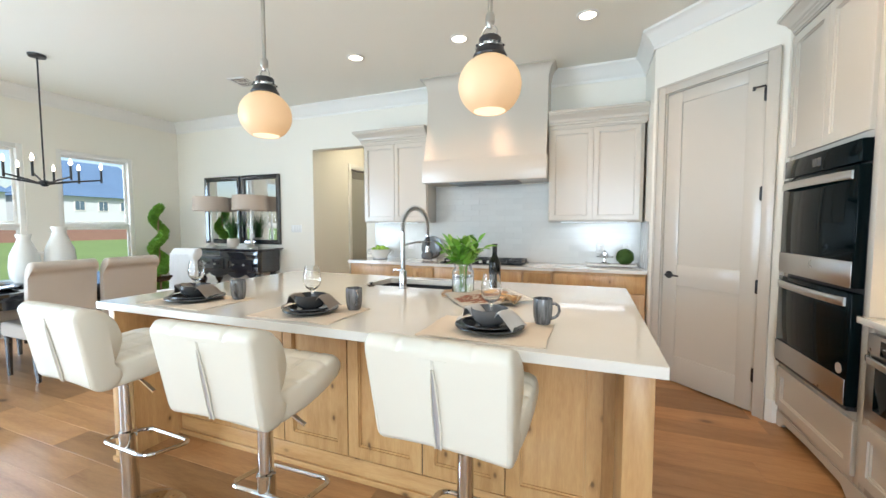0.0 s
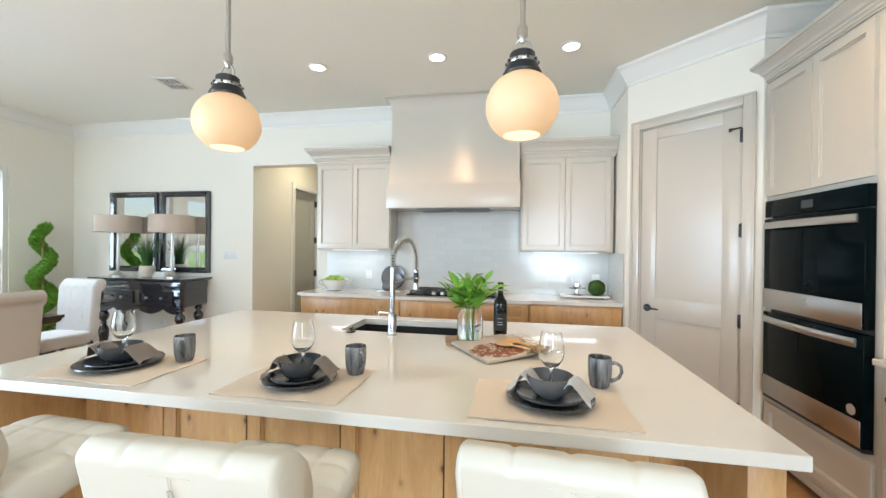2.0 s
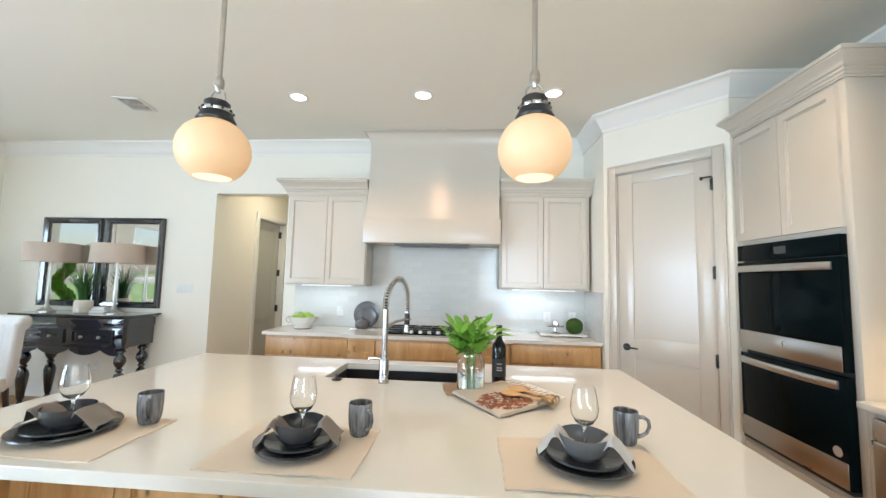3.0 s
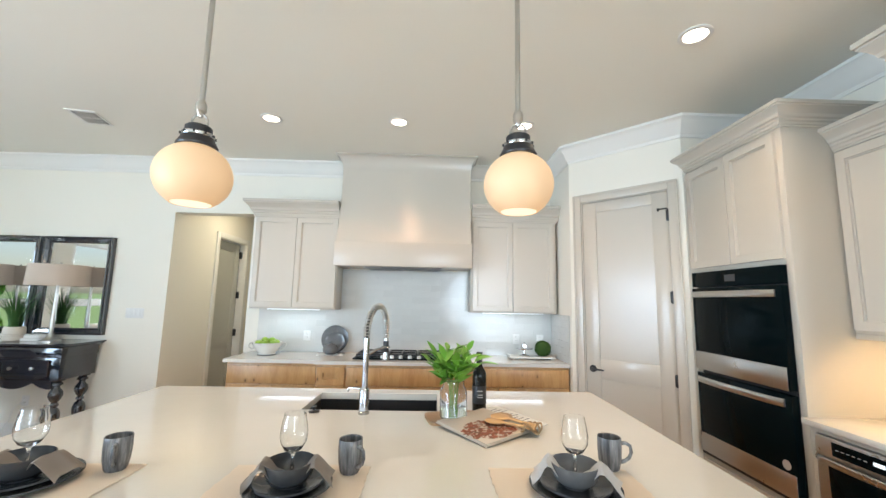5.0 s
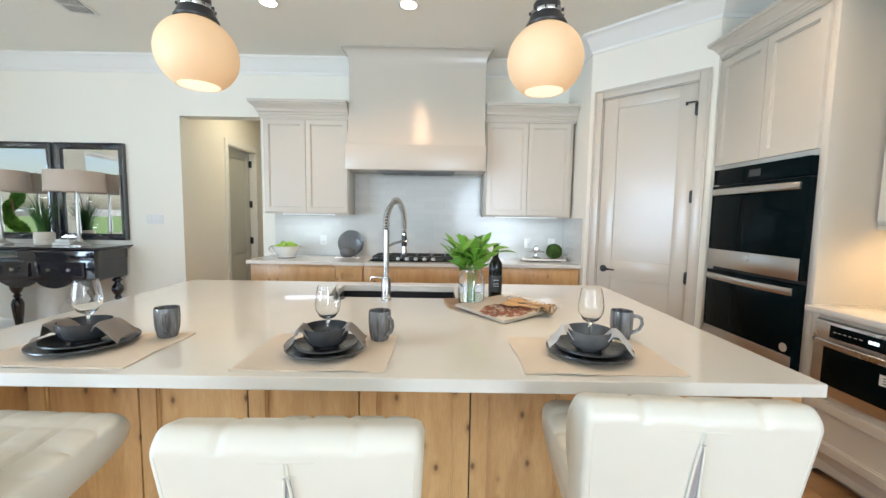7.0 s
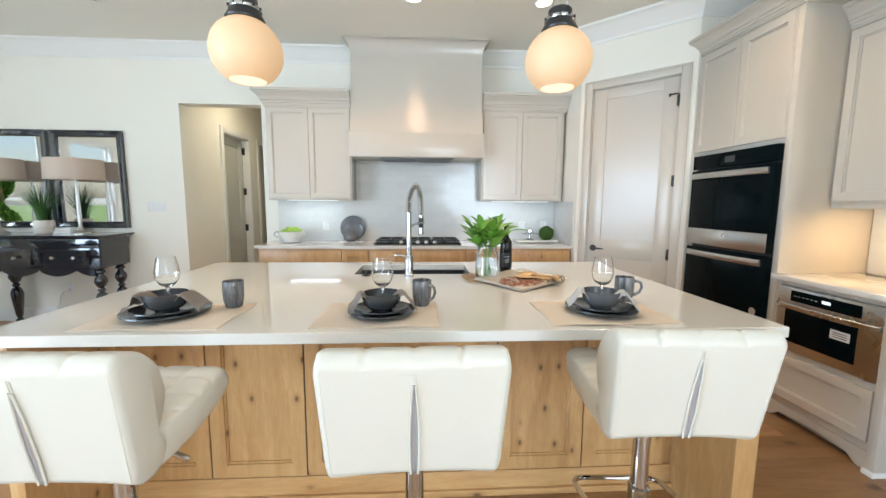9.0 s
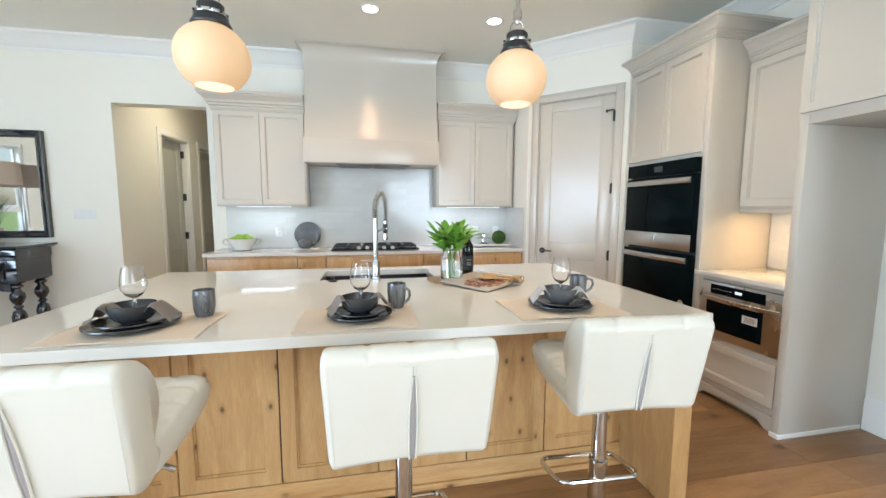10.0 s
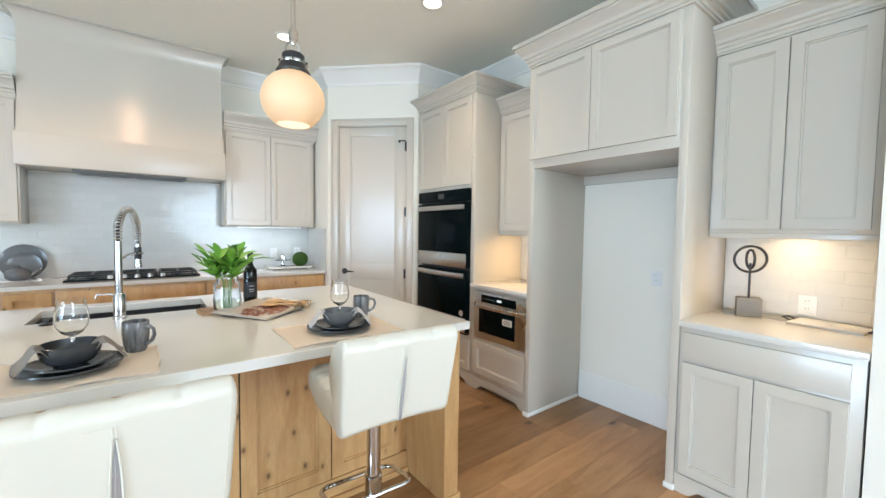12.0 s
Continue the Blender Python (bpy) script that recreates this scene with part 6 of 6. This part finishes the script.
tp = thing("spiral_topiary", "spiral-clipped green topiary in a pot by the window", "topiary", pose(-6.18, 4.02, 0))
part("pot", lathe(bmesh.new(), [(0, 0), (0.11, 0), (0.14, 0.25), (0.15, 0.26), (0.15, 0.30), (0.135, 0.30), (0.125, 0.27), (0, 0.26)], 32), INK, tp)
part("trunk", tube(bmesh.new(), [(0, 0, 0.26), (0, 0, 1.5)], 0.012, 8), BOARDWOOD, tp)
rng = random.Random(5)
spine = [(lambda f: (Vector((0.095 * (1 - 0.45 * f) * math.cos(f * 17 + 1.9), 0.095 * (1 - 0.45 * f) * math.sin(f * 17 + 1.9), 0.36 + 1.25 * f)), 0.088 * (1 - 0.42 * f)))(k / 60) for k in range(61)]
part("core", tube(bmesh.new(), [p for p, r in spine], [r * 0.82 for p, r in spine], 12), MOSS, tp)
spots = []
for _ in range(9000):
    k = rng.randrange(60)
    f = rng.random()
    p, r = spine[k][0].lerp(spine[k + 1][0], f), spine[k][1]
    v = Vector((rng.gauss(0, 1), rng.gauss(0, 1), rng.gauss(0, 1))).normalized()
    spots.append((p + v * r * 0.82, v))
tagged(part("crown", fuzz(bmesh.new(), spots, 0.030, rng), MOSS, tp, smooth=None), kind="stuff")

ch = thing("chandelier", "black candle-arm chandelier with lit bulbs over the table", "chandelier", pose(-5.15, 2.294, 1.73))
part("canopy", lathe(bmesh.new(), [(0, H - 1.73 - 0.03), (0.065, H - 1.73 - 0.025), (0.07, H - 1.73 - 0.001), (0, H - 1.73 - 0.001)], 32), BLACK, ch)
part("stem", tube(bmesh.new(), [(0, 0, 0.02), (0, 0, H - 1.73 - 0.02)], 0.007, 8), BLACK, ch)
part("hub", lathe(bmesh.new(), [(0, -0.01), (0.02, -0.01), (0.045, 0.025), (0.045, 0.04), (0.02, 0.05), (0, 0.05)], 20), BLACK, ch)
for k in range(8):
    a = math.radians(k * 45 + 12)
    ln = 0.43 if k % 2 else 0.32
    u = Vector((math.cos(a), math.sin(a), 0))
    arm = part("arm", tube(bmesh.new(), [u * 0.03 + Vector((0, 0, 0.015)), u * ln * 0.5 + Vector((0, 0, 0.05)), u * ln + Vector((0, 0, 0.08))], 0.008, 8), BLACK, ch)
    e = u * ln
    part("candle", tube(bmesh.new(), [(e.x, e.y, 0.05), (e.x, e.y, 0.19)], 0.010, 10), BLACK, arm)
    part("bulb", lathe(bmesh.new(), [(0, 0.19), (0.009, 0.192), (0.015, 0.215), (0.009, 0.245), (0, 0.26)], 14, (e.x, e.y, 0)), BULB, arm, "lit candle bulb")

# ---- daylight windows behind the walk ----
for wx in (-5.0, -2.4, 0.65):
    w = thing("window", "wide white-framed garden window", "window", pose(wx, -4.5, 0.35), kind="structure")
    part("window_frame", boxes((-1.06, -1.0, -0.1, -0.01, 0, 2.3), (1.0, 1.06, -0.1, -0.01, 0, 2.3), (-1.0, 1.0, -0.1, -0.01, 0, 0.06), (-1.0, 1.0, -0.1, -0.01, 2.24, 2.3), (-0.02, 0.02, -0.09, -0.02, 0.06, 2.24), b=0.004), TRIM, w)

gd = thing("patio_door", "white-framed sliding glass patio doors", "patio door", pose(-6.5, -3.0, 0.08), kind="structure")
part("door_frame", boxes((-0.11, -0.04, 0, 0.07, 0, 2.38), (-0.11, -0.04, 3.23, 3.30, 0, 2.38), (-0.11, -0.04, 0.07, 3.23, 0, 0.09), (-0.11, -0.04, 0.07, 3.23, 2.30, 2.38), (-0.10, -0.05, 1.60, 1.70, 0.09, 2.30), b=0.004), TRIM, gd)

# ---- outside ----
GROUND = -0.35
setting("ground", boxes((-900, 900, -900, 900, GROUND - 1, GROUND)), surface("lawn", (0.15, 0.24, 0.075), 0.95, vary=0.3, coarse=0.15, fine=8, bump=0.4, dist=0.03), "mown green lawn running to the horizon", "lawn")
setting("patio", boxes((-14.0, -6.66, -4, 9, GROUND, -0.06)), surface("concrete", (0.50, 0.48, 0.44), 0.9, vary=0.1, coarse=0.8, fine=40), "pale concrete patio beside the house", "patio")
BRICK = surface("red_brick_wall", (0.28, 0.16, 0.13), 0.9, vary=0.2, coarse=0.6, fine=12)
SIDING = surface("pale_siding", (0.60, 0.64, 0.68), 0.8, vary=0.05, coarse=0.3, fine=6)
ROOF = surface("blue_grey_shingle", (0.10, 0.18, 0.31), 0.9, vary=0.2, coarse=0.5, fine=8)
DARKPANE = surface("dark_pane", (0.10, 0.16, 0.22), 0.1, vary=0.1)
solid("garden_wall", boxes((-54.3, -54.0, -10, 70, GROUND, 1.15)), BRICK, "long low red brick garden wall across the lawn", "garden wall")


def house(m, w, d, h, ridge, label):
    hs = thing("house", label, "house", m, "houses beyond the lawn")
    part("wall", boxes((0, d, 0, w, 0, h)), SIDING, hs)
    bm = bmesh.new()
    e = 0.5
    q = [bm.verts.new(p) for p in ((-e, -e, h), (d + e, -e, h), (d + e, w + e, h), (-e, w + e, h), (d / 2, d * 0.45, h + ridge), (d / 2, w - d * 0.45, h + ridge))]
    for f in ((0, 1, 4), (1, 2, 5, 4), (2, 3, 5), (3, 0, 4, 5), (3, 2, 1, 0)):
        bm.faces.new([q[k] for k in f])
    part("roof", bm, ROOF, hs, smooth=None)
    n = int(w / 2.6)
    for k in range(n):
        y = (k + 0.5) * w / n
        for z in (h - 1.9, 0.9):
            wn = part("window", boxes((d, d + 0.06, y - 0.6, y + 0.6, z, z + 1.4)), TRIM, hs)
            part("pane", boxes((d + 0.061, d + 0.08, y - 0.5, y - 0.03, z + 0.1, z + 1.3), (d + 0.061, d + 0.08, y + 0.03, y + 0.5, z + 0.1, z + 1.3)), DARKPANE, wn)
    return hs


house(pose(-74, 27, GROUND), 16, 10, 5.6, 5.2, "pale two-storey house with a blue-grey hipped roof")
house(pose(-76, 45, GROUND), 15, 10, 5.2, 4.6, "pale house with a dark blue-grey roof")
house(pose(-74, 8, GROUND), 16, 10, 5.6, 5.0, "pale two-storey house with a slate blue roof")
house(pose(-80, -14, GROUND), 18, 10, 4.6, 2.8, "pale house with a dark roof")
house(pose(-90, -44, GROUND), 22, 10, 4.6, 2.8, "pale long house with a dark roof")

# ---- tiles and planks ----
def tile_run(name, label, m, w, z0, z1, skip=None):
    """Glazed tiles in running bond on a grout bed; the wall runs along local x, the face looks to -y."""
    bed = thing(name, label, "wall tiles", m, kind="structure")
    part("grout", boxes((0, w, -0.007, -0.0005, z0, z1)), GROUT, bed)
    tw, th, j = 0.205, 0.0665, 0.0009
    cache = {}
    rng = random.Random(int(w * 1000))
    row = 0
    z = z0
    while z < z1 - 0.01:
        h = min(th, z1 - z) - j
        x = -tw * 0.5 if row % 2 else 0.0
        while x < w - 0.005:
            a, c = max(0, x), min(w, x + tw)
            x += tw
            if c - a < 0.012 or (skip and skip((a + c) / 2, z + h / 2)):
                continue
            key = (round(c - a - j, 4), round(h, 4))
            if key not in cache:
                cache[key] = mesh_of(box(bmesh.new(), 0, key[0], -0.003, 0, 0, key[1], b=0.0008, seg=1), "tile", TILE)
            t = new("tile", cache[key])
            t.parent = bed
            t.matrix_basis = pose(a + j / 2, -0.007, z + j / 2, rng.uniform(-0.8, 0.8), 0, rng.uniform(-0.5, 0.5))
        z += th
        row += 1
    return bed


tile_run("backsplash_north", "glossy white handmade tiles behind the cooktop", pose(-2.72, 4.58, 0), 3.173, 0.915, 1.80, lambda x, z: z > 1.40 and not 0.86 < x < 2.27)
tile_run("backsplash_pantry", "glossy white tiles on the return wall", pose(0.455, 4.567, 0, 0, 0, -90), 0.56, 0.915, 1.365)
tile_run("backsplash_niche", "glossy white tiles above the microwave worktop", pose(1.77, 2.405, 0, 0, 0, -90), 0.61, 0.915, 1.352)
tile_run("backsplash_east", "glossy white tiles in the coffee corner", pose(1.77, 0.762, 0, 0, 0, -90), 0.69, 0.915, 1.368)

rng = random.Random(2)
plank_cache = {}
y = 4.58
PW = 0.19
rest = bmesh.new()
while y > -4.5:
    x = -6.5 - rng.uniform(0, 1.2)
    while x < 1.77:
        ln = rng.choice((0.9, 1.2, 1.5, 1.8, 2.1))
        a, c = max(-6.5, x), min(1.77, x + ln)
        x += ln
        if c - a < 0.03:
            continue
        y0 = max(-4.5, y - PW)
        if y > -1.0:
            key = (round(c - a - 0.001, 3), round(y - y0 - 0.0009, 4))
            if key not in plank_cache:
                plank_cache[key] = mesh_of(box(bmesh.new(), 0, key[0], 0, key[1], -0.02, 0, b=0.0006, seg=1), "plank", OAK)
            p = new("plank", plank_cache[key])
            p.parent = floor
            p.location = (a + 0.0005, y0 + 0.00045, 0)
        else:
            box(rest, a + 0.0008, c - 0.0008, y0 + 0.0007, y - 0.0007, -0.02, 0)
    y -= PW
for k in range(23):
    box(rest, -3.74, -2.725, 4.58 + 0.19 * k + 0.0007, 4.58 + 0.19 * (k + 1) - 0.0007, -0.02, 0)
tagged(part("planks", rest, OAK, floor), kind="stuff")
